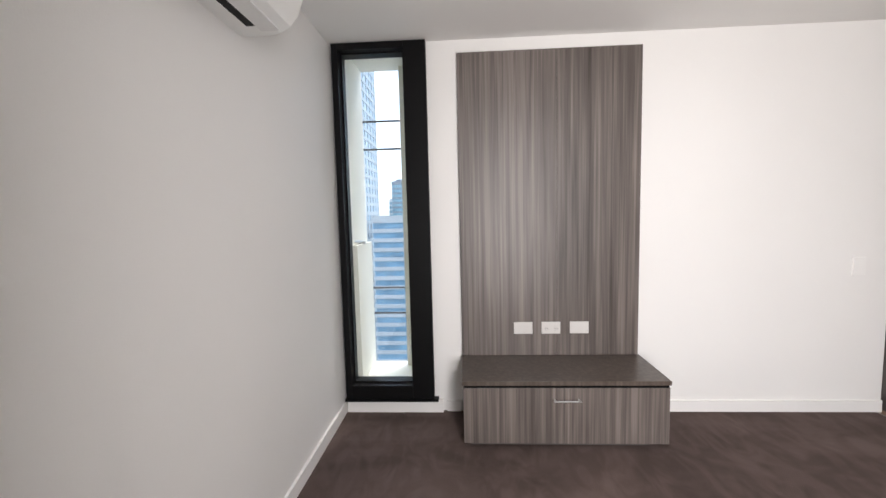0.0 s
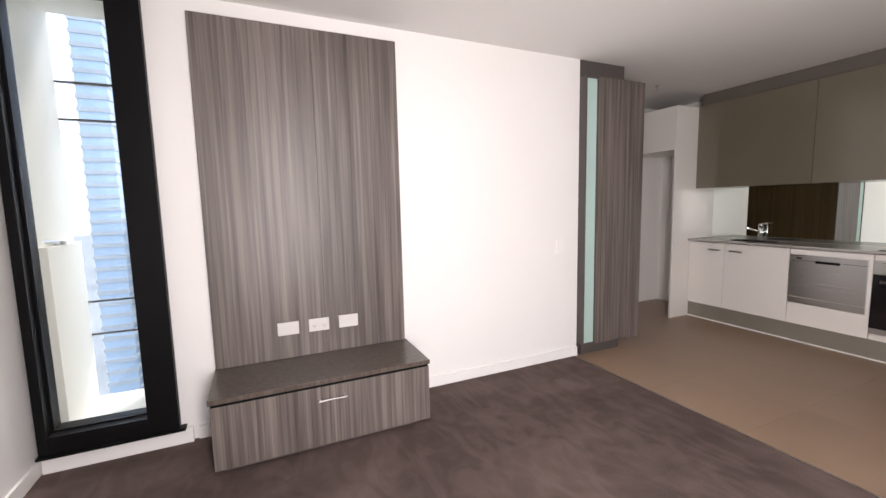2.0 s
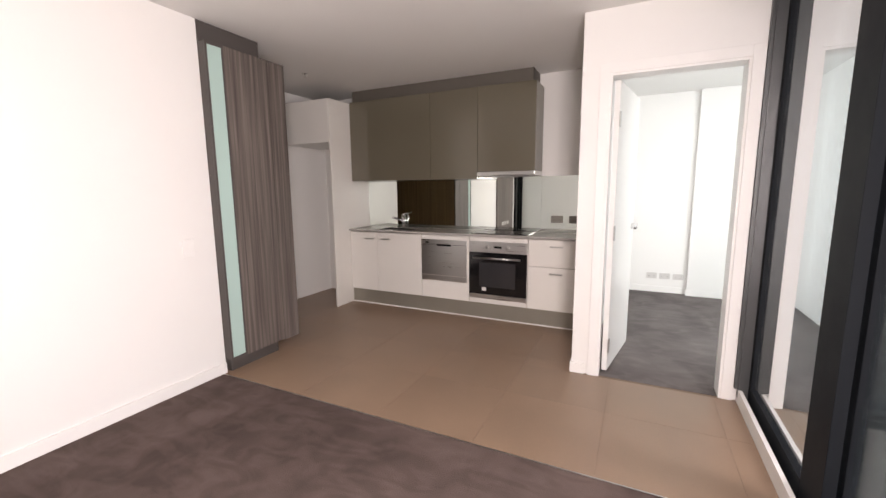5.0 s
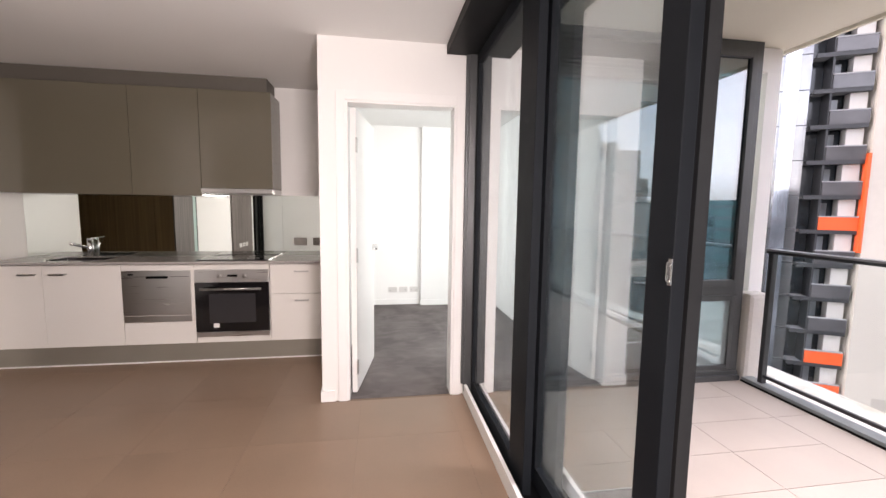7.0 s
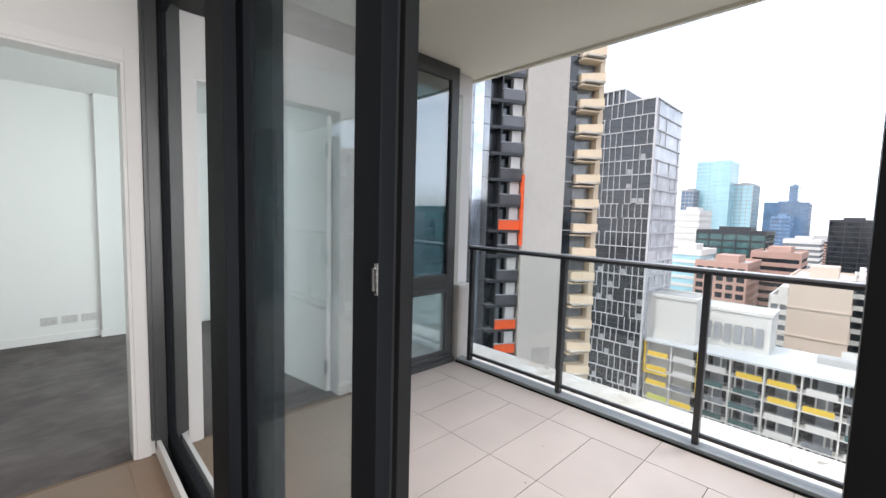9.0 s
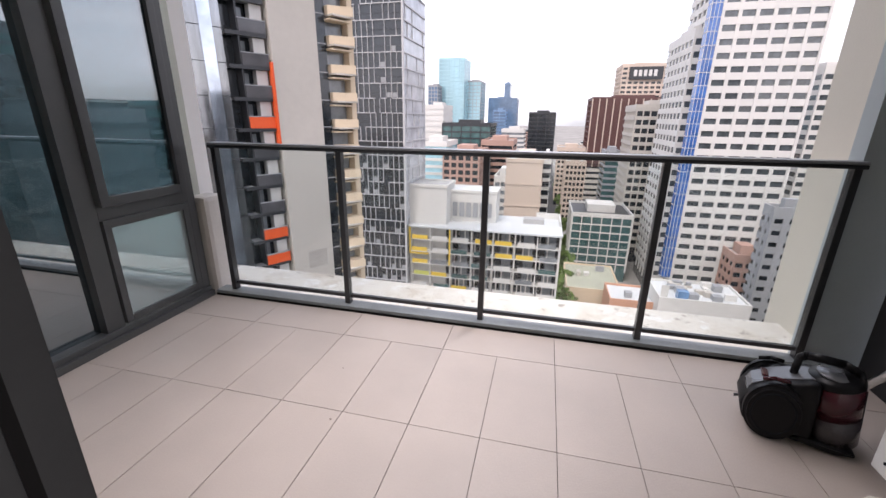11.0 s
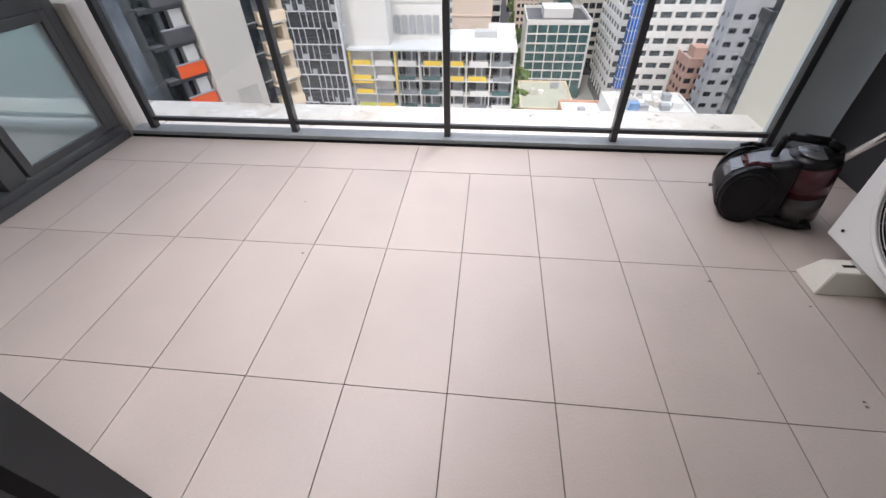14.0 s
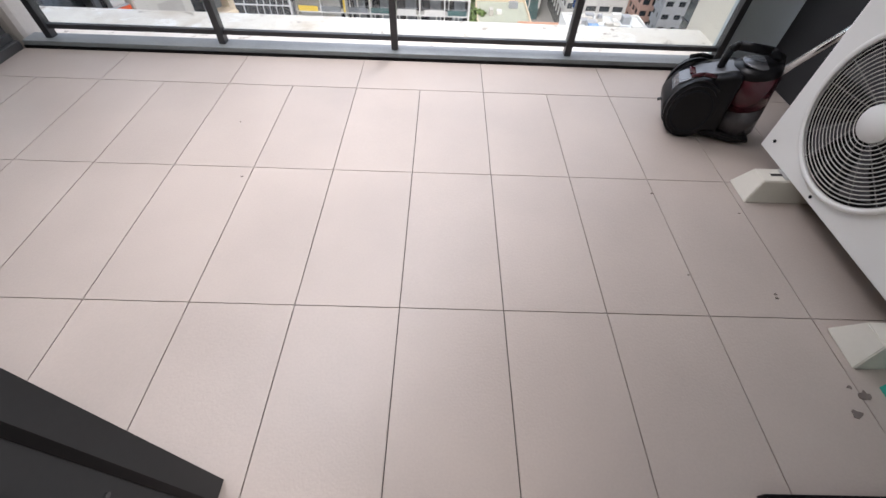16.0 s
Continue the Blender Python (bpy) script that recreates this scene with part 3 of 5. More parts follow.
structure("window_reveal", mat("pale_render", (0.86, 0.84, 0.76), 0.8, vary=0.03), [(-3.75, 0.14, -0.3, -3.42, 0.58, 2.7), (-3.42, 0.14, -0.3, -3.385, 0.58, 1.12), (-3.0, 0.14, -0.3, -2.7, 0.62, 2.7), (-3.42, 0.14, -0.3, -3.0, 0.58, 0.13), (-3.42, 0.14, 2.44, -3.0, 0.58, 2.7), (-3.11, 0.48, 0.13, -3.0, 0.585, 2.44)], "cream rendered deep outer window reveal")

BLUEG = glass_mat("blue_outer_glass", (0.84, 0.92, 1.0), 0.4)
wo = thing("outer_glazing", "blue tinted outer glass screen with slim transoms", "window", (-3.2, 0.6, 0.1), kind="structure")
p = boxes("pane", BLUEG, [(-3.42, 0.592, 0.13, -2.95, 0.600, 2.45)])
p.visible_shadow = False
rooted(wo, p, *[boxes("transom", FRAMEG, [(-3.42, 0.57, z, -2.99, 0.59, z + 0.012)]) for z in (2.055, 1.84, 0.738, 0.53)])

b = bmesh.new()
tube(b, (0, 0, 0), (0, 0, 0.02), 0.03, 14)
tube(b, (0.01, 0, 0.012), (-0.03, -0.16, 0.030), 0.010, 8)
bk = thing("reveal_bracket", "small pale metal bracket on the outer window ledge", "bracket", (-3.405, 0.34, 1.121))
part("arm", b, STEEL, bk)

# split air conditioner on the side wall
ac = thing("wall_air_conditioner", "white wall-mounted split air conditioner head", "air conditioner", (WL, -1.49, 2.02))
b = bmesh.new()
prof = [(0, 0), (0.11, 0.0), (0.15, 0.006), (0.19, 0.028), (0.222, 0.065), (0.243, 0.12), (0.248, 0.20), (0.235, 0.25), (0.20, 0.28), (0, 0.29)]
prism(b, [(u, v) for u, v in prof], "y", -0.42, 0.42)
part("housing", b, PLASTIC, ac)
boxes("louvre", mat("ac_flap", (0.7, 0.7, 0.69), 0.3), [(0.105, -0.37, -0.010, 0.172, 0.36, -0.004)], ac)
boxes("air_slot", BLACK, [(0.066, -0.37, -0.004, 0.100, 0.33, 0.002)], ac)

# ceiling fitting
for x, y in ((1.26, 0.29),):
    s = thing("sprinkler", "small recessed ceiling sprinkler head", "sprinkler", (x, y, CH))
    b = bmesh.new()
    tube(b, (0, 0, -0.004), (0, 0, 0), 0.03, 20)
    part("rose", b, CHROME, s)
    b = bmesh.new()
    tube(b, (0, 0, -0.03), (0, 0, -0.004), 0.008, 10)
    tube(b, (0, 0, -0.033), (0, 0, -0.03), 0.016, 12)
    part("deflector", b, CHROME, s)

# ---- glazed doors to the balcony ----
structure("door_sill", TRIMW, [(-0.9, -3.27, 0, 1.06, -3.25, 0.085), (WL, -3.27, 0, -1.5, -3.25, 0.085)], "white painted upstand under the door track")
structure("door_track", BLACK, [(-3.40, -3.50, -0.03, 1.10, -3.27, 0.012)], "black aluminium sliding door track", bevel=0.003)
structure("door_threshold", BLACK, [(-2.80, -3.545, 0.001, -1.88, -3.5005, 0.03)], "black aluminium threshold under the fixed door panel", bevel=0.003)
structure("door_head", BLACK, [(WL + 0.02, -3.57, 2.345, 1.05, -3.10, CH - 0.003)], "black aluminium door head and blind pelmet")
structure("door_jamb", FRAMEG, [(1.02, -3.50, 0.03, 1.058, -3.25, 2.345), (1.03, -3.2499, 0.086, 1.058, -3.232, 2.345)], "grey aluminium door jamb")
structure("door_post", mat("post_aluminium", (0.032, 0.034, 0.036), 0.5, spec=0.2, vary=0.08, scale=8), [(-0.705, -3.555, 0.0, -0.665, -3.42, 2.345)], "charcoal aluminium door post")
structure("door_post_side", BLACK, [(-1.58, -3.36, 0.0, -1.50, -3.28, 2.345)], "black aluminium door jamb")


def sash(name, x0, x1, y, stile0, stile1, label, m):
    o = thing(name, label, "sliding door", ((x0 + x1) / 2, y, 0.03), kind="structure")
    rooted(o, boxes("stile", m, [(x0, y - 0.04, 0.03, x0 + stile0, y, 2.345)], bevel=0.003), boxes("stile", m, [(x1 - stile1, y - 0.04, 0.03, x1, y, 2.345)], bevel=0.003),
           boxes("bottom_rail", m, [(x0 + stile0, y - 0.04, 0.03, x1 - stile1, y, 0.12)], bevel=0.002), boxes("top_rail", m, [(x0 + stile0, y - 0.04, 2.28, x1 - stile1, y, 2.345)], bevel=0.002))
    p = boxes("pane", GLASSD, [(x0 + stile0, y - 0.023, 0.12, x1 - stile1, y - 0.017, 2.28)])
    p.visible_shadow = False
    rooted(o, p)
    return o


sash("door_2", -0.05, 1.02, -3.30, 0.20, 0.045, "charcoal framed fixed glass door panel", FRAME)
d3 = sash("door_3", -0.80, 0.10, -3.38, 0.10, 0.09, "charcoal framed sliding glass door standing open", FRAME)
sash("door_4", -2.75, -1.58, -3.30, 0.08, 0.08, "charcoal framed glass door panel beside the opening", FRAME)
b = bmesh.new()
box(b, -0.801, -3.380, 1.147, -0.789, -3.376, 1.215, 0.002)
box(b, -0.798, -3.376, 1.156, -0.792, -3.368, 1.206, 0.003)
rooted(d3, part("door_handle", b, CHROME, None, "chrome flush pull and latch"))

post = thing("post_trim", "black brush seals and screws on the aluminium door post", "door seal", (-0.705, -3.49, 0.03), kind="structure")
rooted(post, boxes("brush_seal", BLACK, [(-0.775, -3.4285, 0.03, -0.7055, -3.4205, 2.34)]), boxes("groove", BLACK, [(-0.7065, -3.512, 0.03, -0.7052, -3.498, 2.34)]), boxes("groove", BLACK, [(-0.7065, -3.445, 0.03, -0.7052, -3.437, 2.34)]))
for z in (0.35, 0.78, 1.62, 2.05):
    b = bmesh.new()
    tube(b, (-0.7075, -3.475, z), (-0.7051, -3.475, z), 0.005, 10)
    rooted(post, part("screw", b, FRAMEG))

# ---- balcony ----
structure("balcony_slab", BGROUT, [(-2.84, -5.50, -0.25, 1.06, -3.30, -0.006)], "grout bed under the balcony tiles")
SOFFIT = mat("soffit_paint", (0.80, 0.765, 0.66), 0.8, vary=0.03, scale=1.0, bump=0.2, bscale=90)
structure("balcony_ceiling", SOFFIT, [(-3.0, -5.80, 2.60, 4.0, -3.30, 2.85)], "cream rendered balcony soffit")
structure("balcony_ceiling_edge", SOFFIT, [(-3.0, -5.83, 2.575, 4.0, -5.80, 2.9)], "cream soffit edge with a drip line")
structure("facade_over_doors", CREAM, [(WL - 0.2, -3.56, CH, 1.05, -3.34, 2.6)], "cream bulkhead over the doors")
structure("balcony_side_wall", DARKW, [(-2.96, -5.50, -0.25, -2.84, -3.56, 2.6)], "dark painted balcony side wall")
structure("balcony_side_panel", GREYP, [(-2.96, -5.66, -0.25, -2.62, -5.56, 2.6)], "pale grey panel at the balcony corner")
structure("facade_fin", CREAM, [(-3.3, -6.45, -4, -2.88, -5.67, 6)], "cream rendered facade fin beside the balcony")
structure("ledge", LEDGE, [(-2.9, -6.28, -0.9, 3.5, -5.60, -0.10)], "weathered white concrete ledge outside the balustrade")
structure("balcony_kerb", KERB, [(-2.84, -5.60, -0.2, 1.0, -5.50, 0.035)], "grey metal balustrade base channel", bevel=0.003)
structure("balcony_kerb_lip", BLACK, [(-2.84, -5.499, -0.02, 1.0, -5.493, 0.014)], "black edge strip of the balustrade base")
b = bmesh.new()
box(b, 1.0, -5.72, -0.25, 1.16, -5.52, 0.70, 0.035)
tagged(part("parapet_end", b, CONC), "rounded concrete parapet end at the balcony corner", "", "", "structure")

rail = thing("balustrade", "charcoal steel balustrade with clear glass panels", "railing", (-0.9, -5.55, 0))
posts = [0.88, -0.01, -0.905, -1.812, -2.60]
for x in posts:
    rooted(rail, boxes("post", RAILM, [(x - 0.017, -5.58, 0.035, x + 0.017, -5.535, 1.030)], bevel=0.003))
rooted(rail, boxes("top_rail", RAILM, [(posts[-1] - 0.03, -5.60, 1.030, posts[0] + 0.03, -5.525, 1.049)], bevel=0.003))
# Paler cap: daylight on the rail's top face, put into its colour.
rooted(rail, boxes("rail_cap", RAILLIT, [(posts[-1] - 0.03, -5.60, 1.050, posts[0] + 0.03, -5.524, 1.064)], bevel=0.003))
for a, c in zip(posts, posts[1:]):
    rooted(rail, boxes("bottom_rail", RAILM, [(c + 0.018, -5.572, 0.078, a - 0.018, -5.548, 0.10)]))
    p = boxes("glass_panel", GLASS, [(c + 0.018, -5.564, 0.10, a - 0.018, -5.556, 1.030)])
    p.visible_shadow = False
    rooted(rail, p)

# bedroom window wall facing the balcony
XW = 1.05
w2 = thing("window_2", "grey aluminium bedroom window wall with an opening sash", "window", (XW, -4.4, 0), kind="structure")
rooted(w2, boxes("window_frame", FRAMEG, [(XW, -5.50, 0, XW + 0.1, -5.44, 2.6), (XW, -4.87, 0, XW + 0.1, -4.77, 2.6), (XW, -3.62, 0, XW + 0.1, -3.56, 2.6), (XW, -5.44, 0, XW + 0.1, -4.87, 0.07), (XW, -4.77, 0, XW + 0.1, -3.62, 0.07),
                                         (XW, -5.44, 0.685, XW + 0.1, -4.87, 0.765), (XW, -5.44, 2.53, XW + 0.1, -4.87, 2.6), (XW, -4.77, 2.27, XW + 0.1, -3.62, 2.32), (XW, -4.77, 2.55, XW + 0.1, -3.62, 2.6)], bevel=0.003),
       boxes("sash_frame", FRAMEG, [(XW - 0.03, -5.43, 0.76, XW + 0.02, -5.38, 2.52), (XW - 0.03, -4.93, 0.76, XW + 0.02, -4.88, 2.52), (XW - 0.03, -5.38, 0.76, XW + 0.02, -4.93, 0.81), (XW - 0.03, -5.38, 2.47, XW + 0.02, -4.93, 2.52)], bevel=0.003),
       boxes("lower_frame", FRAMEG, [(XW - 0.01, -5.43, 0.08, XW + 0.02, -5.39, 0.6848), (XW - 0.01, -4.92, 0.08, XW + 0.02, -4.88, 0.6848), (XW - 0.01, -5.39, 0.08, XW + 0.02, -4.92, 0.12), (XW - 0.01, -5.39, 0.64, XW + 0.02, -4.92, 0.6848)], bevel=0.003))
for rows, m in (([(XW - 0.008, -5.38, 0.81, XW - 0.002, -4.93, 2.47)], GLASSB), ([(XW + 0.003, -5.39, 0.12, XW + 0.009, -4.92, 0.64)], FROSTB), ([(XW + 0.05, -4.77, 0.07, XW + 0.056, -3.62, 2.27)], GLASSB)):
    p = boxes("pane", m, rows)
    p.visible_shadow = False
    rooted(w2, p)
rooted(w2, boxes("sill_step", FRAMEG, [(XW - 0.045, -5.49, 0.0, XW - 0.001, -3.57, 0.040), (XW - 0.022, -5.49, 0.041, XW - 0.001, -3.57, 0.072)], bevel=0.002))
rooted(w2, boxes("louvre_backing", BLACK, [(XW + 0.055, -4.77, 2.32, XW + 0.06, -3.62, 2.55)]))
for i in range(7):
    b = bmesh.new()
    z = 2.335 + i * 0.031
    prism(b, [(XW + 0.01, z), (XW + 0.05, z + 0.018), (XW + 0.05, z + 0.022), (XW + 0.01, z + 0.004)], "y", -4.77, -3.62)
    rooted(w2, part("louvre_blade", b, FRAMEG))


# ---- the city below and beyond ----
EX, EY, EZ = -1.2, -3.35, 1.3
GROUND = -64.0


def away(az, d):
    """Plan position at a bearing (degrees from -y towards +x), d metres ahead along -y."""
    return EX + d * math.tan(radians(az)), EY - d


def up(el, d, az=0.0):
    return EZ + d / math.cos(radians(az)) * math.tan(radians(el))


C_WHITE = mat("facade_white", (0.62, 0.61, 0.58), 0.75, vary=0.05, scale=0.05, bscale=2)
C_CREAM = mat("facade_cream", (0.62, 0.51, 0.37), 0.75, vary=0.05, scale=0.08, bscale=2)
C_CONC = mat("facade_concrete", (0.50, 0.47, 0.42), 0.8, vary=0.07, scale=0.12, bscale=1.5, stain=0.04)
C_PINK = mat("facade_pink_beige", (0.56, 0.46, 0.38), 0.8, vary=0.06, scale=0.05, bscale=2)
C_BRICK = mat("facade_brick", (0.42, 0.27, 0.22), 0.8, vary=0.08, scale=0.1, bscale=3)
C_MAROON = mat("facade_maroon", (0.10, 0.045, 0.040), 0.5, vary=0.1, scale=0.1)
C_GREY = mat("facade_grey", (0.30, 0.31, 0.32), 0.7, vary=0.06, scale=0.08)
C_DARK = mat("facade_dark", (0.035, 0.038, 0.042), 0.35, vary=0.1, scale=0.2)
G_DARK = mat("city_glass_dark", (0.020, 0.025, 0.030), 0.10, vary=0.5, scale=0.35, spec=0.8)
G_GREY = mat("city_glass_grey", (0.20, 0.22, 0.235), 0.10, vary=0.45, scale=0.5, spec=0.9)
G_BAL = mat("balcony_grey_glass", (0.085, 0.085, 0.09), 0.12, vary=0.3, scale=0.4, spec=0.9)
G_OFF = mat("city_glass_office", (0.075, 0.088, 0.095), 0.10, vary=0.5, scale=0.5, spec=0.9)
G_TEAL = mat("city_glass_teal", (0.30, 0.50, 0.56), 0.12, vary=0.35, scale=0.05, spec=0.9, stretch=(1, 1, 0.2))
G_BLUE = mat("city_glass_blue", (0.16, 0.28, 0.46), 0.12, vary=0.4, scale=0.3, spec=0.9)
G_NAVY = mat("city_glass_navy", (0.11, 0.18, 0.28), 0.12, vary=0.3, scale=0.1, spec=0.8)
G_GREEN = mat("city_glass_green", (0.05, 0.11, 0.11), 0.15, vary=0.4, scale=0.3, spec=0.8)
C_ORANGE = mat("panel_orange", (0.75, 0.10, 0.02), 0.5, vary=0.04)
C_YELLOW = mat("panel_yellow", (0.72, 0.50, 0.06), 0.55, vary=0.04)
C_LIME = mat("panel_lime", (0.50, 0.52, 0.12), 0.55, vary=0.04)
ROOFG = mat("roof_grey", (0.40, 0.40, 0.39), 0.85, vary=0.12, scale=0.15)
ROOFW = mat("roof_white", (0.56, 0.58, 0.58), 0.8, vary=0.06, scale=0.15)
C_GRID = mat("grid_concrete", (0.50, 0.50, 0.51), 0.7)
ROOFGR = mat("roof_green", (0.36, 0.37, 0.29), 0.85, vary=0.12, scale=0.2)
ASPHALT = mat("asphalt", (0.055, 0.055, 0.057), 0.9, vary=0.15, scale=0.2)
GROUNDM = mat("city_ground", (0.26, 0.25, 0.23), 0.9, vary=0.35, scale=0.02, bscale=0.2)
LEAF = mat("leaves", (0.10, 0.165, 0.035), 0.7, vary=0.35, scale=0.5, bscale=3)
BARK = mat("bark", (0.10, 0.08, 0.06), 0.9)


def tower(label, x0, x1, y0, y1, z1, glazing, skin, fh=3.6, band=0.45, bay=0.0, pier=0.3, proud=0.25, z0=GROUND, parapet=1.2, roof=None, plant=True, name="tower_block", rot=0.0, cat="tower", only=("n", "w", "e")):
    """A tower of real storeys: a glazed core, a slab band round each floor and piers between the bays."""
    cx, cy = (x0 + x1) / 2, (y0 + y1) / 2
    o = thing(name, label, cat, (cx, cy, z0))
    w, d, h = (x1 - x0) / 2, abs(y1 - y0) / 2, z1 - z0
    boxes("glazing", glazing, [(-w, -d, 0, w, d, h)], o)
    n = int(h / fh)
    me = None
    for i in range(n):
        z = h - (i + 1) * fh
        if z + z0 < -60 or i > 60:
            break
        if me is None:
            first = boxes("spandrel", skin, [(-w - proud, -d - proud, 0, w + proud, d + proud, band * fh)], o)
            me, ob = first.data, first
        else:
            ob = new("spandrel", me)
            ob.parent = o
        ob.location = (0, 0, z + fh * (1 - band))
    boxes("roof", roof or ROOFG, [(-w + 0.3, -d + 0.3, h, w - 0.3, d - 0.3, h + 0.12)], o)
    if parapet:
        boxes("parapet", skin, [(-w - proud, d - 0.2, h, w + proud, d + proud, h + parapet), (-w - proud, -d - proud, h, w + proud, -d + 0.2, h + parapet),
                                (-w - proud, -d + 0.2, h, -w + 0.2, d - 0.2, h + parapet), (w - 0.2, -d + 0.2, h, w + proud, d - 0.2, h + parapet)], o)
    if plant:
        boxes("plant_room", skin, [(-w * 0.5, -d * 0.5, h + 0.12, w * 0.45, d * 0.4, h + 3.2)], o)
    if bay:
        hh = min(h, z1 + 60)
        mp = None
        k = max(1, round(2 * w / bay))
        spots = [(-w + 2 * w * i / k, d) for i in range(k + 1)] if "n" in only else []
        k2 = max(1, round(2 * d / bay))
        for s, c in ((-1, "w"), (1, "e")):
            if c in only:
                spots += [(s * w, -d + 2 * d * i / k2) for i in range(1, k2)]
        for x, y in spots:
            if mp is None:
                first = boxes("pier", skin, [(-pier / 2, -proud - 0.06, h - hh, pier / 2, proud + 0.06, h)], o)
                mp, ob = first.data, first
            else:
                ob = new("pier", mp)
                ob.parent = o
            ob.location = (x, y, 0)
            if abs(abs(x) - w) < 1e-6:
                ob.rotation_euler = (0, 0, radians(90))
    o.rotation_euler = (0, 0, radians(rot))
    return o


def spread(a0, a1, d):
    """x range between two bearings at distance d ahead."""
    xs = sorted((away(a0, d)[0], away(a1, d)[0]))
    return xs[0], xs[1], EY - d


def block(label, a0, a1, d, depth, el, *args, **kw):
    x0, x1, y = spread(a0, a1, d)
    return tower(label, x0, x1, y, y - depth, up(el, d), *args, **kw)


ground = boxes("ground", GROUNDM, [(-1500, -4000, GROUND - 1, 1800, 1500, GROUND)])
tagged(ground, "grey city ground far below the balcony", "", "", "structure")
tagged(boxes("road", ASPHALT, [(-12.5, -900, GROUND, -2.5, -60, GROUND + 0.08)]), "asphalt city street between the towers", "", "", "structure")

# Unseen masses of the same building, added to darken reflections in the near tower.
structure("own_facade_below", C_GREY, [(-3.3, -5.45, GROUND, 4.0, 0.10, -0.95)], "plain grey facade of the building below the flat")
structure("own_facade_beside", C_GREY, [(4.0, -5.60, GROUND, 18.0, 3.3, 60.0)], "plain grey facade of the same building beside the flat")

# the close tower on the left: orange-trimmed balconies, blank wall, cream balconies
def near_tower():
    p0, p1 = Vector((33.3 + EX, -32.2 + EY)), Vector((23.4 + EX, -50.2 + EY))
    L = (p1 - p0).length
    ang = math.degrees(math.atan2(p1.y - p0.y, p1.x - p0.x))
    o = thing("apartment_tower", "tall apartment tower with orange trimmed balconies and blank concrete wall", "tower", (p0.x, p0.y, GROUND))
    T, B = 40 - GROUND, 0.0

    def at(az):
        """Distance along the face at a bearing."""
        t = math.tan(radians(az))
        ax, ay, u, v = p0.x - EX, -(p0.y - EY), (p1.x - p0.x) / L, -(p1.y - p0.y) / L
        return (t * ay - ax) / (u - t * v)
    def bx(name, m, rows, label=""):
        return boxes(name, m, rows, o, label)
    g0, g1, b0, b1, w1, d1 = -3.0, at(40.0), at(39.8), at(35.2), at(29.9), at(28.4)
    e1 = at(25.4)
    D = -16
    # Strong upright colour variation paints reflection streaks on the curtain wall.
    bx("glass_wall", mat("glass_reflection_streaks", (0.30, 0.305, 0.31), 0.04, metal=0.85, vary=0.8, scale=0.5, stretch=(1, 1, 0.12)), [(g0, D, B, g1 - 0.1, 0, T)], "grey reflecting curtain wall")
    # Pale raised strip, added to draw a bright reflection on the curtain wall.
    bx("glass_strip", mat("pale_reflection", (0.60, 0.66, 0.74), 0.06, metal=0.9, vary=0.5, scale=0.4), [(g1 - 2.1, 0, B, g1 - 1.0, 0.25, T)])
    bx("dark_core", G_DARK, [(b0, D, B, b1 - 0.3, -1.6, T)])
    bx("blank_wall", C_CONC, [(b1, D, B, w1, 0.35, T)], "blank pale concrete wall")
    bx("stain_patch", mat("patched_concrete", (0.38, 0.355, 0.32), 0.85, vary=0.12, scale=0.8), [(b1 + 1.9, 0.35, 47.0, w1 - 0.9, 0.36, 49.2)])
    bx("dark_glazing", G_DARK, [(w1, D, B, d1, -0.4, T)])
    bx("cream_core", G_GREY, [(d1, D, B, e1 - 0.9, -0.9, T)])
    bx("corner_pier", C_CREAM, [(e1 - 0.7, D, B, e1, 0.1, T)])
    fh, k = 3.05, 0
    shared = {}
    def rep(name, m, row, z):
        key = name + m.name
        if key not in shared:
            ob = boxes(name, m, [row], o)
            shared[key] = ob.data
        else:
            ob = new(name, shared[key])
            ob.parent = o
        ob.location = (0, 0, z)
    for i in range(40):
        z = T - 3.5 - i * fh
        if z + GROUND < -45:
            break
        h = z + GROUND
        orange = (-1 < h < 0.5) or (-13 < h < -11.6) or (-16 < h < -14.6)
        rep("balustrade", C_ORANGE if orange and h > -30 else G_BAL, (b0 + 1.3, -0.15, 0, b1 - 0.25, 0.05, 1.15), z)
        rep("spandrel", C_DARK, (b0, -0.12, -0.35, b1 - 0.25, 0, 0), z)
        rep("balcony_slab", C_GREY, (b0 + 0.2, -1.6, -0.25, b1 - 0.25, -0.12, -0.05), z)
        rep("side_wall", C_WHITE, (b1 - 1.5, -1.4, 0, b1 - 0.3, -0.5, fh - 0.35), z)
        rep("glass_transom", C_DARK, (g0, 0, 0.0, g1, 0.05, 0.06), z)
        rep("glass_transom", G_DARK, (g0, 0, 0.9, (g0 + g1) / 2 + 0.6, 0.03, 0.96), z)
        rep("slab_edge", C_GREY, (w1, -0.4, 0, d1, -0.3, 0.12), z)
        if "cream" not in shared:
            b = bmesh.new()
            prism(b, [(d1 + 0.1, -0.9), (d1 + 0.1, 0.15), (e1 - 0.72, 1.35), (e1 - 0.72, -0.9)], "z", 0, 0.95)
            ob = part("cream_balcony", b, C_CREAM, o)
            shared["cream"] = ob.data
        else:
            ob = new("cream_balcony", shared["cream"])
            ob.parent = o
        ob.location = (0, 0, z)
        rep("balcony_floor", C_CONC, (d1 + 0.1, -0.9, -0.2, e1 - 0.5, 1.1, 0), z)
        rep("slab_shade", C_CREAM, (d1 - 0.1, -0.9, 2.45, e1 - 0.72, 0.75, 2.62), z)
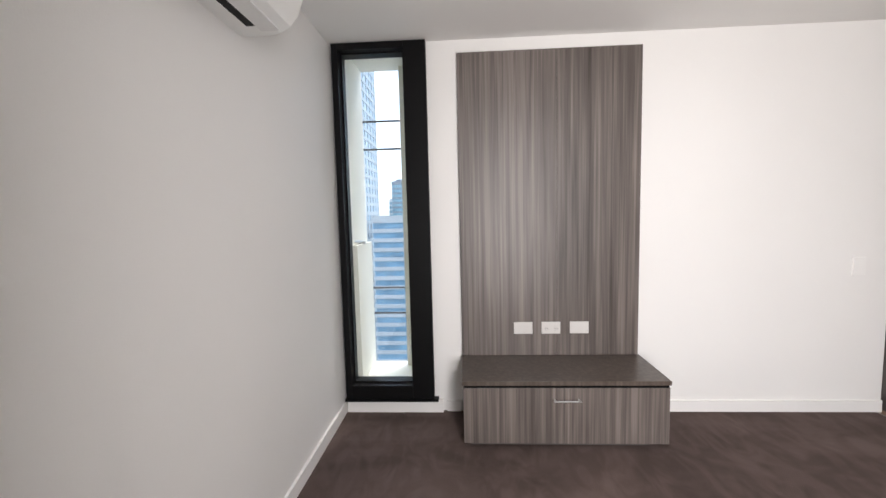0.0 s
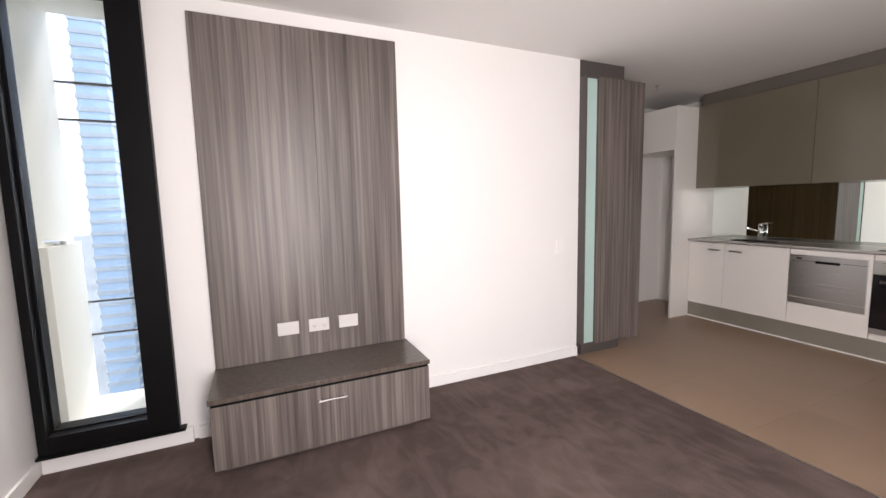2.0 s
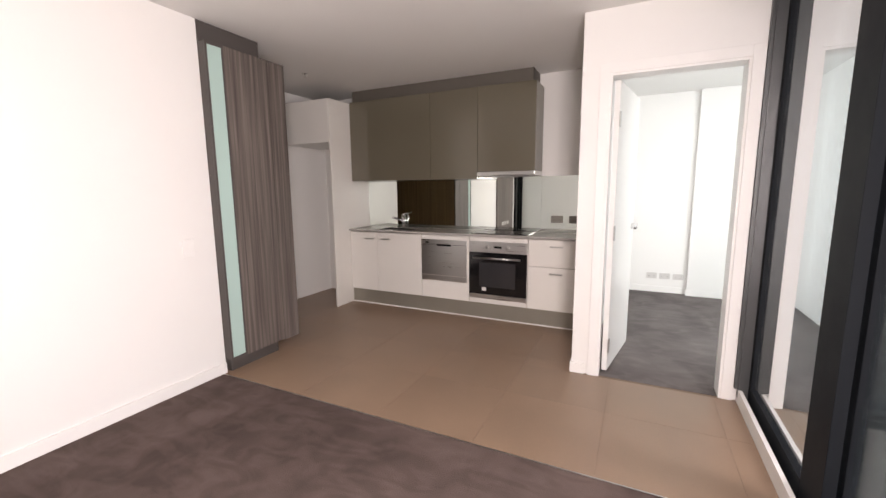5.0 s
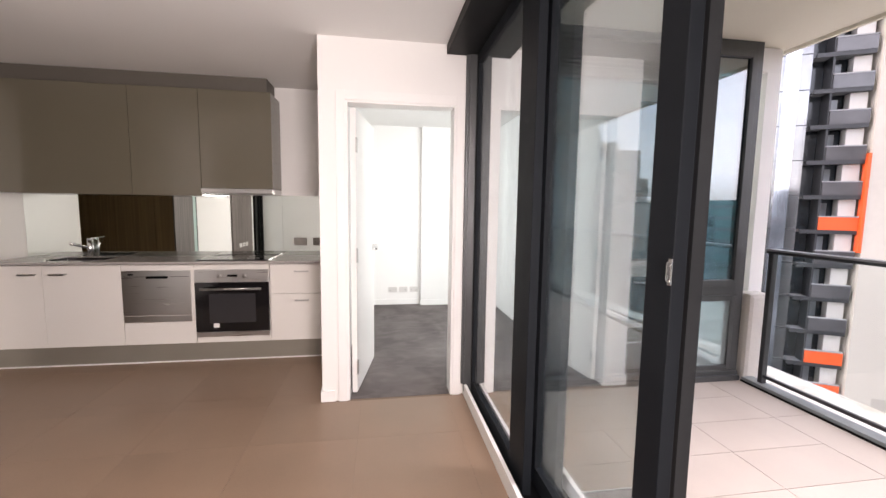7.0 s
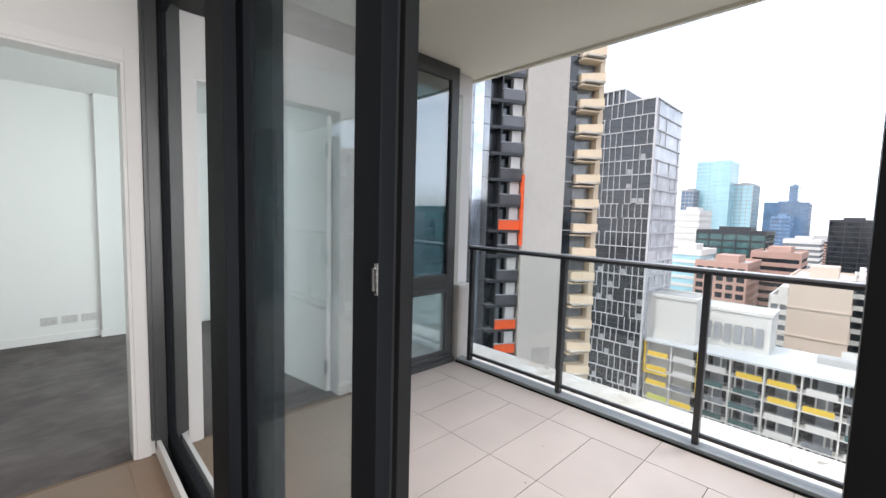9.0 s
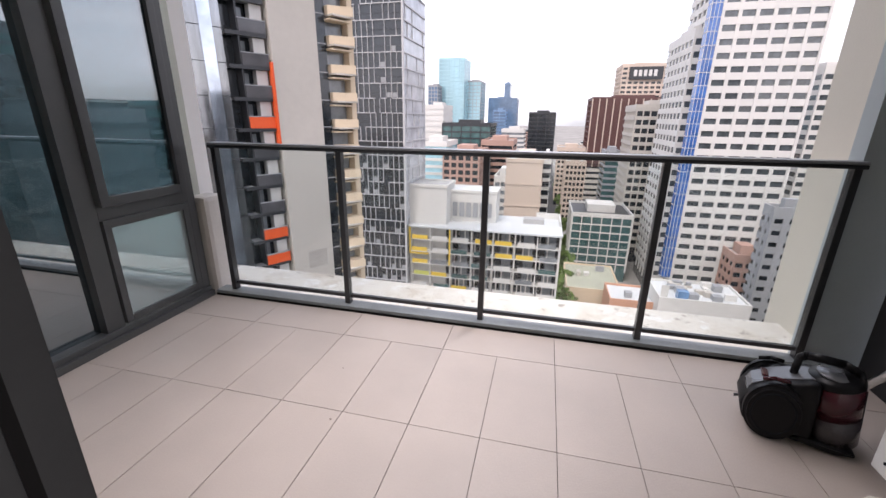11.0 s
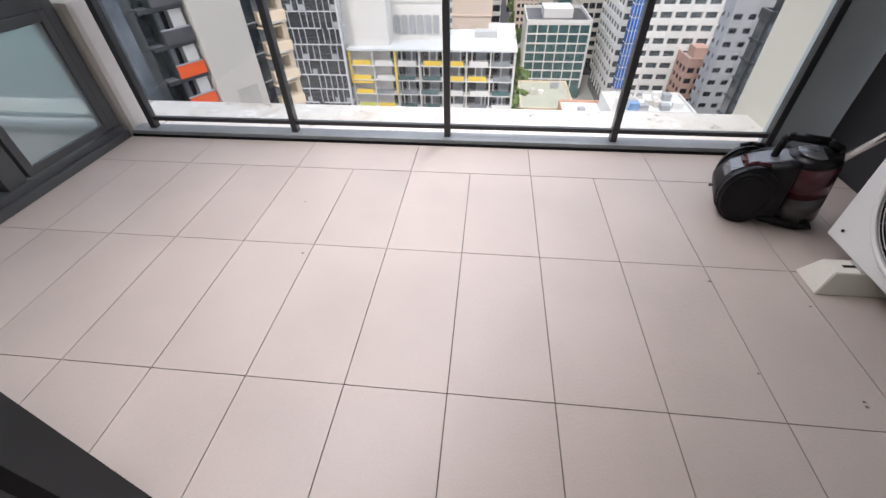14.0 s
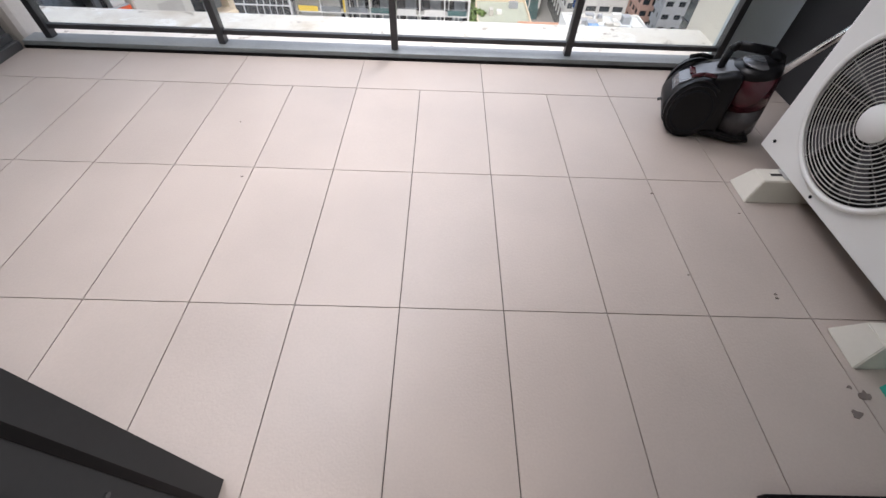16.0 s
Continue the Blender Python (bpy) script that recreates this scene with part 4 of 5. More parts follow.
        rep("handrail", C_GREY, (b0 + 1.25, -0.15, 1.15, b1 - 0.25, 0.10, 1.24), z)
        rep("window_back", G_GREY, (b0 + 1.6, -1.6, 0.1, b1 - 1.9, -1.5, 2.4), z)
        rep("mullion", C_DARK, (b0 + 1.2, -1.55, 0, b0 + 1.35, -0.1, fh), z)
    bx("orange_fin", C_ORANGE, [(b1 - 0.24, -0.3, 62.0, b1 - 0.02, 0.42, 70.5)], "orange metal fin")
    o.rotation_euler = (0, 0, radians(ang))
    # flip the outward side to the street
    for c in o.children:
        c.scale = (1, -1, 1)
        c.location = (c.location.x, -c.location.y, c.location.z)
    return o


near_tower()

# white gridded tower
def grid_tower():
    """Dark glass under a loose white frame whose uprights step from floor to floor; pale glazed flank, stepped top."""
    x0, x1, y = spread(25.6, 19.2, 90)
    z1 = up(14.6, 98)
    o = thing("grid_tower", "dark glass apartment tower with uneven white grid and stepped top", "tower", ((x0 + x1) / 2, y - 8.5, GROUND))
    w, d, H, fh = (x1 - x0) / 2, 8.5, z1 - GROUND, 3.1
    rnd = random.Random(4)
    boxes("glazing", G_DARK, [(-w + 0.02, -d, 0, w, d, H)], o)
    boxes("stepped_top", G_DARK, [(w * 0.1, -d, H, w, d - 0.3, H + 3.0)], o)
    boxes("flank", mat("flank_glass", (0.55, 0.57, 0.60), 0.2, vary=0.3, scale=0.3, spec=0.8), [(-w - 0.05, -d + 0.1, 0, -w + 0.01, d - 0.2, H)], o, "pale reflecting glazed flank")
    shared = {}

    def piece(name, m, row, loc):
        key = (name, m.name, row)
        if key not in shared:
            ob = boxes(name, m, [row], o)
            shared[key] = ob.data
        else:
            ob = new(name, shared[key])
            ob.parent = o
        ob.location = loc
    cols = 9
    cw = 2 * w / cols
    for i in range(27):
        z = H - i * fh
        shift = rnd.choice((-0.22, 0, 0.22)) * cw if i % 2 else 0.0
        for c in range(cols):
            xa = -w + c * cw
            if rnd.random() > 0.08:
                piece("spandrel", C_GRID, (0, 0.0, -0.11, cw, 0.30, 0.05), (xa, d, z))
            if rnd.random() > 0.18 and c:
                piece("pier", C_GRID, (-0.05, 0.0, -fh, 0.05, 0.26, -0.11), (xa + shift, d, z))
            k = rnd.random()
            piece("mid_rail", C_DARK, (0.05, 0.0, -fh * 0.62, cw, 0.05, -fh * 0.58), (xa, d, z))
            if k < 0.09:
                piece("balcony_infill", C_GREY, (0.15, 0.0, -fh + 0.15, cw * 0.86, 0.25, -fh + 1.15), (xa, d, z))
        piece("flank_band", C_GRID, (-0.28, -2 * d + 0.6, -0.16, 0, 0, 0.12), (-w - 0.05, d, z))
        for c in range(4):
            if rnd.random() > 0.3:
                piece("flank_pier", C_GRID, (-0.22, -0.1, -fh, 0, 0.1, -0.16), (-w - 0.05, d - 2.2 - c * 4.1 + rnd.choice((-0.7, 0, 0.7)), z))
    piece("edge_pier", C_GRID, (-0.32, -0.1, -H, 0.06, 0.45, 0), (-w, d, H))
    piece("edge_pier", C_GRID, (-0.32, -0.1, -H, 0.06, 0.45, 0), (w, d, H + 3.0))
    for k in range(5):
        piece("crown_post", C_GRID, (-0.1, 0, 0, 0.1, 0.3, 3.0), (w * 0.1 + k * w * 0.22, d - 0.2, H))
    piece("crown_beam", C_GRID, (0, -0.1, 0, w * 0.9, 0.35, 0.3), (w * 0.1, d - 0.2, H + 2.9))
    boxes("roof", ROOFG, [(-w, -d, H + 0.01, w * 0.09, d, H + 0.3)], o)
    return o


grid_tower()

block("slender teal glass skyscraper in the distance", 14.5, 11.2, 500, 40, 7.3, G_TEAL, G_TEAL, 4.0, 0.2, 6, 0.4, 0.15, plant=False)
block("stepped teal glass skyscraper in the distance", 11.0, 9.0, 520, 40, 4.5, G_TEAL, C_GREY, 4.0, 0.12, 5, 0.4, 0.15)
block("dark narrow tower in the distance", 15.9, 14.7, 480, 30, 4.0, G_NAVY, C_GREY, 4, 0.2, 4, 0.5)
block("dark glass office block with a pale roof plant", 14.0, 7.5, 260, 30, -1.0, G_GREEN, C_DARK, 3.8, 0.2, 6, 0.5, 0.2)
block("navy glass tower in the distance", 7.9, 4.2, 620, 40, 2.4, G_NAVY, G_NAVY, 4, 0.25, 8, 0.5)
block("small blue tower in the distance", 7.2, 5.6, 560, 30, 0.9, G_NAVY, G_BLUE, 4, 0.3, 8, 0.5)
block("slim blue tower in the distance", 5.9, 5.2, 640, 30, 4.2, G_NAVY, G_NAVY, 4, 0.3)
block("dark boxy office tower", 2.5, -0.9, 450, 40, 0.6, G_DARK, C_DARK, 4, 0.2, 8, 0.5)
block("white office block with ribbon windows", 16.4, 13.9, 300, 30, 1.4, C_WHITE, C_WHITE, 4, 0.5)
block("pale banded office block", 6.0, 3.0, 380, 30, -1.6, G_GREY, C_WHITE, 3.8, 0.5)
block("pale teal banded office block", 17.5, 13.4, 200, 25, -3.6, G_TEAL, C_WHITE, 3.5, 0.4)
block("red brick building with a square window grid", 13.8, 8.9, 195, 30, -4.8, G_DARK, C_BRICK, 3.4, 0.36, 3.2, 1.0, 0.3)
block("brown brick office block", 8.6, 4.4, 230, 30, -3.2, G_DARK, C_BRICK, 3.6, 0.5, 30, 1)
block("plain pinkish beige tower with blank sides", 5.1, 0.2, 150, 24, -5.6, C_PINK, C_PINK, 8, 0.05, parapet=0.8, roof=ROOFW)
block("narrow banded side of an office block", 0.2, -0.8, 165, 24, -5.4, G_DARK, C_WHITE, 3.4, 0.4)
block("white low block between towers", 6.6, 5.0, 170, 24, -8.0, G_GREY, C_WHITE, 3.4, 0.5, 3, 0.5)
block("beige office block with small windows", -2.8, -5.3, 260, 30, -5.6, G_DARK, C_PINK, 3.4, 0.45, 2.4, 0.8)
block("beige stone office block farther down the street", -1.6, -5.0, 330, 30, -3.8, G_DARK, C_PINK, 3.6, 0.5, 3, 1)
block("beige tower with a dark sign band", -8.2, -13.9, 430, 40, 6.2, G_DARK, C_PINK, 4, 0.5, 5, 1.4, 0.4)
x0, x1, y = spread(-9.0, -12.6, 429)
boxes("sign_board", C_DARK, [(x0, y - 1.2, up(4.6, 429), x1, y + 1.4, up(6.0, 429))], None)["kind"] = "structure"
for i in range(5):
    xx = x0 + (x1 - x0) * (0.18 + 0.15 * i)
    tagged(boxes("sign_bar", C_WHITE, [(xx, y + 1.38, up(4.95, 429), xx + 2.6, y + 1.6, up(5.65, 429))]), "white bar on a dark rooftop sign", "sign")
block("dark red office tower with pale upright ribs", -5.2, -15.0, 330, 40, 2.4, C_MAROON, C_MAROON, 3.8, 0.3, 4.6, 0.3)
x0, x1, y = spread(-5.2, -15.0, 330)
ribs = thing("facade_ribs", "pale upright ribs on the dark red tower", "facade ribs", (x0, y, GROUND))
rb = None
for i in range(13):
    if rb is None:
        ob = boxes("rib", C_PINK, [(-0.35, 0.25, 0, 0.35, 0.9, up(2.4, 330) - GROUND)], ribs)
        rb = ob.data
    else:
        ob = new("rib", rb)
        ob.parent = ribs
    ob.location = ((x1 - x0) * i / 12, 0, 0)
block("green banded slim tower", -7.6, -9.4, 250, 20, -4.2, G_GREEN, C_GREY, 3.4, 0.35)
block("concrete office tower with ribbon windows", -10.4, -16.6, 200, 26, 1.4, G_DARK, C_CONC, 3.6, 0.42, 3.0, 0.5, 0.35)
block("low green glass office block with white bands", -4.3, -11.9, 172, 26, -12.4, G_GREEN, C_WHITE, 3.3, 0.16, 4, 0.35, 0.3, roof=C_DARK)
block("small mauve tower behind the office towers", -14.3, -16.4, 390, 20, 4.2, G_NAVY, mat("facade_mauve", (0.38, 0.25, 0.36), 0.6, vary=0.06), 3.8, 0.4, 3, 0.5)

# the big white tower
def white_tower():
    d = 150
    x0, x1, y = spread(-17.4, -26.2, d)
    z1 = 75
    o = tower("large white office tower with banded windows and a blue glass corner", x0, x1, y, y - 32, z1, G_OFF, C_WHITE, 3.75, 0.54, 4.3, 1.0, 0.35, name="office_tower")
    a0 = away(-15.2, d)[0]
    boxes("blue_glass", mat("bay_blue_glass", (0.035, 0.12, 0.36), 0.1, vary=0.45, scale=0.4, spec=0.9), [(x1 - (x0 + x1) / 2 + 0.3, 13.0, 12, x1 - (x0 + x1) / 2 + 3.4, 16.5, z1 - GROUND)], o, "blue gridded glass bay")
    w = (x1 - x0) / 2
    n, me = 0, None
    for i in range(36):
        z = z1 - GROUND - 3.75 * (i + 1)
        ob = boxes("glass_grid", C_WHITE, [(w + 0.3, 13.0, 0, w + 3.5, 16.6, 0.15)], o) if me is None else new("glass_grid", me)
        me = ob.data
        ob.parent = o
        ob.location = (0, 0, z)
    for k in range(4):
        boxes("glass_grid", C_WHITE, [(w + 0.35 + k, 16.5, 12, w + 0.47 + k, 16.65, z1 - GROUND)], o)
    return o


white_tower()
block("rear wing of the white office tower with banded windows", -15.2, -17.0, 158, 30, 9.5, G_OFF, C_WHITE, 3.75, 0.5, 4.5, 0.8)
block("brown grey office block behind the white tower", -25.5, -28.5, 230, 30, 2.0, G_DARK, C_PINK, 3.6, 0.5, 4, 1)
block("white banded office block behind the towers", -27.0, -31, 180, 30, 5.5, G_OFF, C_WHITE, 3.4, 0.5, 7, 0.8)
block("dark grey block with small windows", -26.0, -29.6, 125, 5, -10.5, G_DARK, C_GREY, 3.3, 0.6, 3, 1.5)
block("slim dark glass tower with white edges", -29.4, -31.5, 80, 3, -12.0, G_OFF, C_DARK, 3.3, 0.1, 6, 0.3)
block("red brick low block with balconies", -23.6, -26.5, 140, 12, -16.5, G_DARK, C_BRICK, 3.2, 0.5, 3, 0.8)

# white block and apartment building with coloured balconies
d0 = 93.0
x0, x1, y = spread(25.2, 13.3, d0)
tower("tall blank cream-white apartment block end", x0, x1, y, y - 9, up(-9.6, d0), C_WHITE, C_WHITE, 30, 0.01, parapet=0.4, roof=ROOFG, plant=False, name="white_block", cat="building")
x0, x1, y = spread(13.2, 6.2, d0 + 5)
pl = tower("white rooftop plant room with grey louvre panels", x0, x1, y, y - 8, up(-10.6, d0), C_WHITE, C_WHITE, 30, 0.01, parapet=0.3, roof=ROOFW, plant=False, name="plant_block", cat="building")
w = (x1 - x0) / 2
for i in range(6):
    a = -w + 1.0 + i * (2 * w - 2) / 6
    boxes("louvre_panel", C_GREY, [(a, 4.24, up(-14.3, d0) - GROUND, a + (2 * w - 2) / 6 - 0.5, 4.4, up(-12.2, d0) - GROUND)], pl)


def balcony_block():
    x0, x1, y = spread(18.6, -3.2, 91)
    z1 = up(-15.4, 91)
    o = thing("apartment_building", "white low apartment building with yellow, lime and white balconies", "building", ((x0 + x1) / 2, y, GROUND))
    w, T = (x1 - x0) / 2, z1 - GROUND
    boxes("core", G_DARK, [(-w + 0.2, -16, 0, w - 0.2, -2.2, T - 0.4)], o)
    boxes("roof", ROOFW, [(-w - 0.3, -16.3, T - 0.4, w + 0.3, 0.4, T)], o)
    boxes("end_wall", C_WHITE, [(w - 0.25, -16, 0, w, -0.05, T - 0.4)], o)
    boxes("end_wall", C_WHITE, [(-w, -16, 0, -w + 0.25, -0.05, T - 0.4)], o)
    rnd = random.Random(7)
    bays, sh = 7, {}
    bw = 2 * w / bays
    for i in range(7):
        z = T - 0.4 - 3.1 * (i + 1)
        boxes("floor_slab", C_WHITE, [(-w, -2.2, z - 0.12, w, 0, z + 0.12)], o)
        for k in range(bays):
            xk = -w + k * bw
            m = rnd.choice([C_WHITE, C_WHITE, G_GREY, G_GREEN, C_YELLOW, C_LIME] if k > 2 else [C_WHITE, C_WHITE, G_GREY, G_GREEN, C_WHITE, C_YELLOW])
            if k == 6 and i in (0, 1):
                m = C_YELLOW
            key = m.name
            if key in sh:
                ob = new("balustrade", sh[key])
                ob.parent = o
            else:
                ob = boxes("balustrade", m, [(0.15, -0.12, 0.12, bw * 0.8, 0.0, 1.1)], o)
                sh[key] = ob.data
            ob.location = (xk + rnd.uniform(0, bw * 0.18), 0, z)
            if "hr" in sh:
                ob = new("handrail", sh["hr"])
                ob.parent = o
            else:
                ob = boxes("handrail", C_GREY, [(0.05, -0.1, 1.28, bw - 0.05, -0.04, 1.34)], o)
                sh["hr"] = ob.data
            ob.location = (xk, 0, z)
            for q in range(4):
                if rnd.random() < 0.5:
                    continue
                if "c" in sh:
                    ob = new("curtain", sh["c"])
                    ob.parent = o
                else:
                    ob = boxes("curtain", C_WHITE, [(0, -2.18, 0.15, 0.28, -2.08, 2.7)], o)
                    sh["c"] = ob.data
                ob.location = (xk + (q + rnd.random() * 0.5) * bw / 4, 0, z)
            if "w" in sh:
                ob = new("party_wall", sh["w"])
                ob.parent = o
            else:
                ob = boxes("party_wall", C_WHITE, [(-0.12, -2.2, 0.12, 0.12, -0.02, 2.98)], o)
                sh["w"] = ob.data
            ob.location = (xk, 0, z)
            if "g" in sh:
                ob = new("window", sh["g"])
                ob.parent = o
            else:
                ob = boxes("window", G_GREY, [(bw * 0.2, -2.2, 0.2, bw * 0.65, -2.1, 2.6)], o)
                sh["g"] = ob.data
            ob.location = (xk + rnd.uniform(-0.3, 0.5), 0, z)
    boxes("yellow_frame", C_YELLOW, [(w - 0.2, -2.0, T - 7.0, w + 0.15, 0.2, T - 0.5), (w - bw * 0.9, -2.0, T - 7.2, w + 0.15, 0.2, T - 6.9)], o, "yellow box frame round two balconies")
    boxes("yellow_upright", C_YELLOW, [(w - bw * 2.0, -0.1, T - 9.5, w - bw * 2.0 + 0.35, 0.25, T - 0.5)], o)
    boxes("roof_plant", ROOFG, [(-w + 4, -12, T, -w + 9, -9, T + 1.2)], o)
    boxes("roof_parapet", C_WHITE, [(-w, -16, T, -w + 6, -15.7, T + 1.5), (-w, -16, T, -w + 0.3, -8, T + 1.2)], o)
    return o


balcony_block()


def roof_block(label, a0, a1, d, depth, el, m, wall, extra=0, cat="building"):
    x0, x1, y = spread(a0, a1, d)
    z1 = up(el, d)
    o = thing("low_building", label, cat, ((x0 + x1) / 2, y - depth / 2, GROUND))
    w, q, T = (x1 - x0) / 2, depth / 2, z1 - GROUND
    boxes("walls", wall, [(-w, -q, 0, w, q, T)], o)
    boxes("roof", m, [(-w + 0.4, -q + 0.4, T, w - 0.4, q - 0.4, T + 0.1)], o)
    boxes("parapet", wall, [(-w, q - 0.3, T, w, q, T + 0.7), (-w, -q, T, w, -q + 0.3, T + 0.7), (-w, -q + 0.3, T, -w + 0.3, q - 0.3, T + 0.7), (w - 0.3, -q + 0.3, T, w, q - 0.3, T + 0.7)], o)
    rnd = random.Random(int(d * 7 + a0 * 3))
    for i in range(extra):
        a, b_ = rnd.uniform(-w * 0.8, w * 0.6), rnd.uniform(-q * 0.8, q * 0.6)
        boxes("roof_unit", rnd.choice((C_WHITE, C_GREY, C_CONC)), [(a, b_, T + 0.1, a + rnd.uniform(1, 3), b_ + rnd.uniform(1, 2.5), T + rnd.uniform(0.8, 2))], o)
    return o


roof_block("low commercial building with a flat greenish roof", -4.6, -12.0, 125, 24, -22.4, ROOFGR, C_CREAM, 3)
roof_block("low building with a pale blue grey roof and orange end wall", -10.6, -16.2, 112, 12, -23.4, ROOFW, mat("salmon_wall", (0.55, 0.30, 0.20), 0.7), 1)
roof_block("low cluttered white rooftop with blue and orange units", -16.6, -26.4, 108, 14, -22.6, ROOFW, C_WHITE, 18)
x0, x1, y = spread(-18.8, -20.0, 108)
tagged(boxes("rooftop_container", G_BLUE, [(x0, y - 3, up(-22.6, 108) + 0.1, x1, y - 1, up(-22.6, 108) + 2.3)]), "blue container on the cluttered white rooftop", "container")
x0, x1, y = spread(-16.9, -17.8, 108)
tagged(boxes("rooftop_screen", C_WHITE, [(x0, y - 2, up(-22.6, 108) + 0.1, x1, y - 1.8, up(-22.6, 108) + 3.4)]), "white screen standing on the rooftop", "screen")
rnd = random.Random(11)
for i in range(150):
    dd = rnd.uniform(240, 1800)
    a = rnd.uniform(-40, 42)
    if abs(EX + dd * math.tan(radians(a)) + 7) < 14 + 9:
        continue
    if dd < 420 and -30 < a < 20 and dd < 330 - 2 * abs(a):
        continue
    ww, hh = rnd.uniform(14, 34), rnd.uniform(10, 26) + (dd < 900) * rnd.uniform(0, 26)
    xx = EX + dd * math.tan(radians(a))
    o = thing("city_block", "plain distant city block with a flat roof", "building", (xx, EY - dd, GROUND), "distant city blocks")
    mm = rnd.choice((C_WHITE, C_CONC, C_PINK, C_GREY, C_BRICK, C_WHITE))
    boxes("walls", G_DARK, [(-ww / 2, -12, 0, ww / 2, 12, hh)], o)
    nb = max(2, int(hh / 4))
    sm = None
    for k in range(nb):
        ob = boxes("spandrel", mm, [(-ww / 2 - 0.3, -12.3, 0, ww / 2 + 0.3, 12.3, 2.3)], o) if sm is None else new("spandrel", sm)
        sm = ob.data
        ob.parent = o
        ob.location = (0, 0, 4 * k + 1.7)
    boxes("roof", rnd.choice((ROOFG, ROOFW)), [(-ww / 2, -12, nb * 4, ww / 2, 12, nb * 4 + 0.6)], o)

for i in range(44):
    dd, a = rnd.uniform(70, 420), rnd.uniform(43, 74)
    xx, yy = EX - dd * math.sin(radians(a)), EY - dd * math.cos(radians(a))
    ww, hh = rnd.uniform(12, 24), rnd.uniform(30, 74) + (a > 57) * rnd.uniform(0, 50)
    o = thing("city_block", "dark glazed city block mirrored in the bedroom window", "building", (xx, yy, GROUND), "distant city blocks")
    boxes("walls", rnd.choice((G_DARK, G_OFF, G_GREEN)), [(-ww / 2, -ww / 2, 0, ww / 2, ww / 2, hh)], o)
    sm, mm = None, rnd.choice((C_GREY, C_CONC, C_DARK, C_DARK))
    for k in range(int(hh / 4)):
        ob = boxes("spandrel", mm, [(-ww / 2 - 0.3, -ww / 2 - 0.3, 0, ww / 2 + 0.3, ww / 2 + 0.3, 1.1)], o) if sm is None else new("spandrel", sm)
        sm = ob.data
        ob.parent = o
        ob.location = (0, 0, 4 * k + 2.8)


def tree(x, y, z, h, seed):
    """A street tree: tapered trunk, limbs and a crown of many leaf clumps with gaps."""
    r = random.Random(seed)
    o = thing("street_tree", "leafy green street tree beside the road", "tree", (x, y, z), "street trees")
    b = bmesh.new()
    tube(b, (0, 0, 0), (0, 0, h * 0.5), h * 0.03, 8, h * 0.015)
    for i in range(6):
        a = r.uniform(0, 6.28)
        tube(b, (0, 0, h * 0.35), (math.cos(a) * h * 0.25, math.sin(a) * h * 0.25, h * r.uniform(0.55, 0.8)), h * 0.012, 6, h * 0.004)
    part("trunk", b, BARK, o)
    b = bmesh.new()
    for i in range(420):
        a, q, e = r.uniform(0, 6.28), r.random() ** 0.5, r.uniform(-1, 1)
        rr = h * 0.36 * math.sqrt(max(0, 1 - e * e)) * q * r.uniform(0.75, 1.2)
        c = Vector((math.cos(a) * rr, math.sin(a) * rr, h * 0.68 + e * h * 0.3))
        s = h * r.uniform(0.025, 0.06)
        n = Vector((r.uniform(-1, 1), r.uniform(-1, 1), r.uniform(0.1, 1))).normalized()
        t1 = n.orthogonal().normalized()
        t2 = n.cross(t1)
        vs = [b.verts.new(c + s * (math.cos(k * 1.257) * t1 + math.sin(k * 1.257) * t2) * r.uniform(0.7, 1.2)) for k in range(5)]
        b.faces.new(vs)
    part("crown", b, LEAF, o)
    return o


for i in range(14):
    dd = 98 + i * 19
    tree(-0.3 + (i % 2) * 0.8, EY - dd, GROUND, 15 - i * 0.25, 30 + i)
    if i % 2:
        tree(-14.5, EY - dd - 40, GROUND, 12, 80 + i)
tree(away(-24.3, 125)[0], EY - 125, GROUND, 12, 61)
for k, (az, dd) in enumerate(((-4.0, 106), (-3.7, 121), (-4.3, 138), (-3.7, 162), (-4.2, 190))):
    tree(away(az, dd)[0], EY - dd, GROUND, 16 - k * 0.4, 90 + k)

# seen through the slit window, on the other side of the building
tower("pale blue banded tower beyond the slit window", -48, -40.5, 175, 150, 75, mat("pale_tower_glass", (0.60, 0.71, 0.79), 0.2, vary=0.25, scale=0.05, stretch=(1, 1, 0.2)), C_WHITE, 3.6, 0.35, 5, 0.5, 0.3)
tower("blue grey banded office block beyond the slit window", -35, -20, 160, 140, 0.0, mat("slit_office_glass", (0.24, 0.40, 0.50), 0.15, vary=0.4, scale=0.2), C_WHITE, 3.4, 0.4, 60, 0.5, 0.35, plant=False)
tower("small pale tower seen far through the slit window", -58, -49, 330, 310, 26, G_TEAL, C_GREY, 3.6, 0.4)
tower("pale apartment tower seen far through the slit window", -66, -59, 360, 340, 14, G_TEAL, C_WHITE, 3.6, 0.4)

# ---- balcony things ----
# outdoor condenser unit
cu = thing("outdoor_condenser", "white outdoor air conditioning condenser with a round fan grille", "air conditioner", (-2.56, -4.25, 0.085))
boxes("casing", PLASTIC, [(-0.145, -0.49, 0, 0.14, 0.49, 0.62)], cu, bevel=0.006)
FX, FY, FZ = 0.141, -0.165, 0.305
b = bmesh.new()
tube(b, (FX - 0.001, FY, FZ), (FX + 0.001, FY, FZ), 0.247, 48)
part("fan_recess", b, BLACK, cu)
b = bmesh.new()
ring(b, (FX + 0.008, FY, FZ), "x", 0.25, 0.010, 56, 8)
part("grille_rim", b, PLASTIC, cu, "", True)
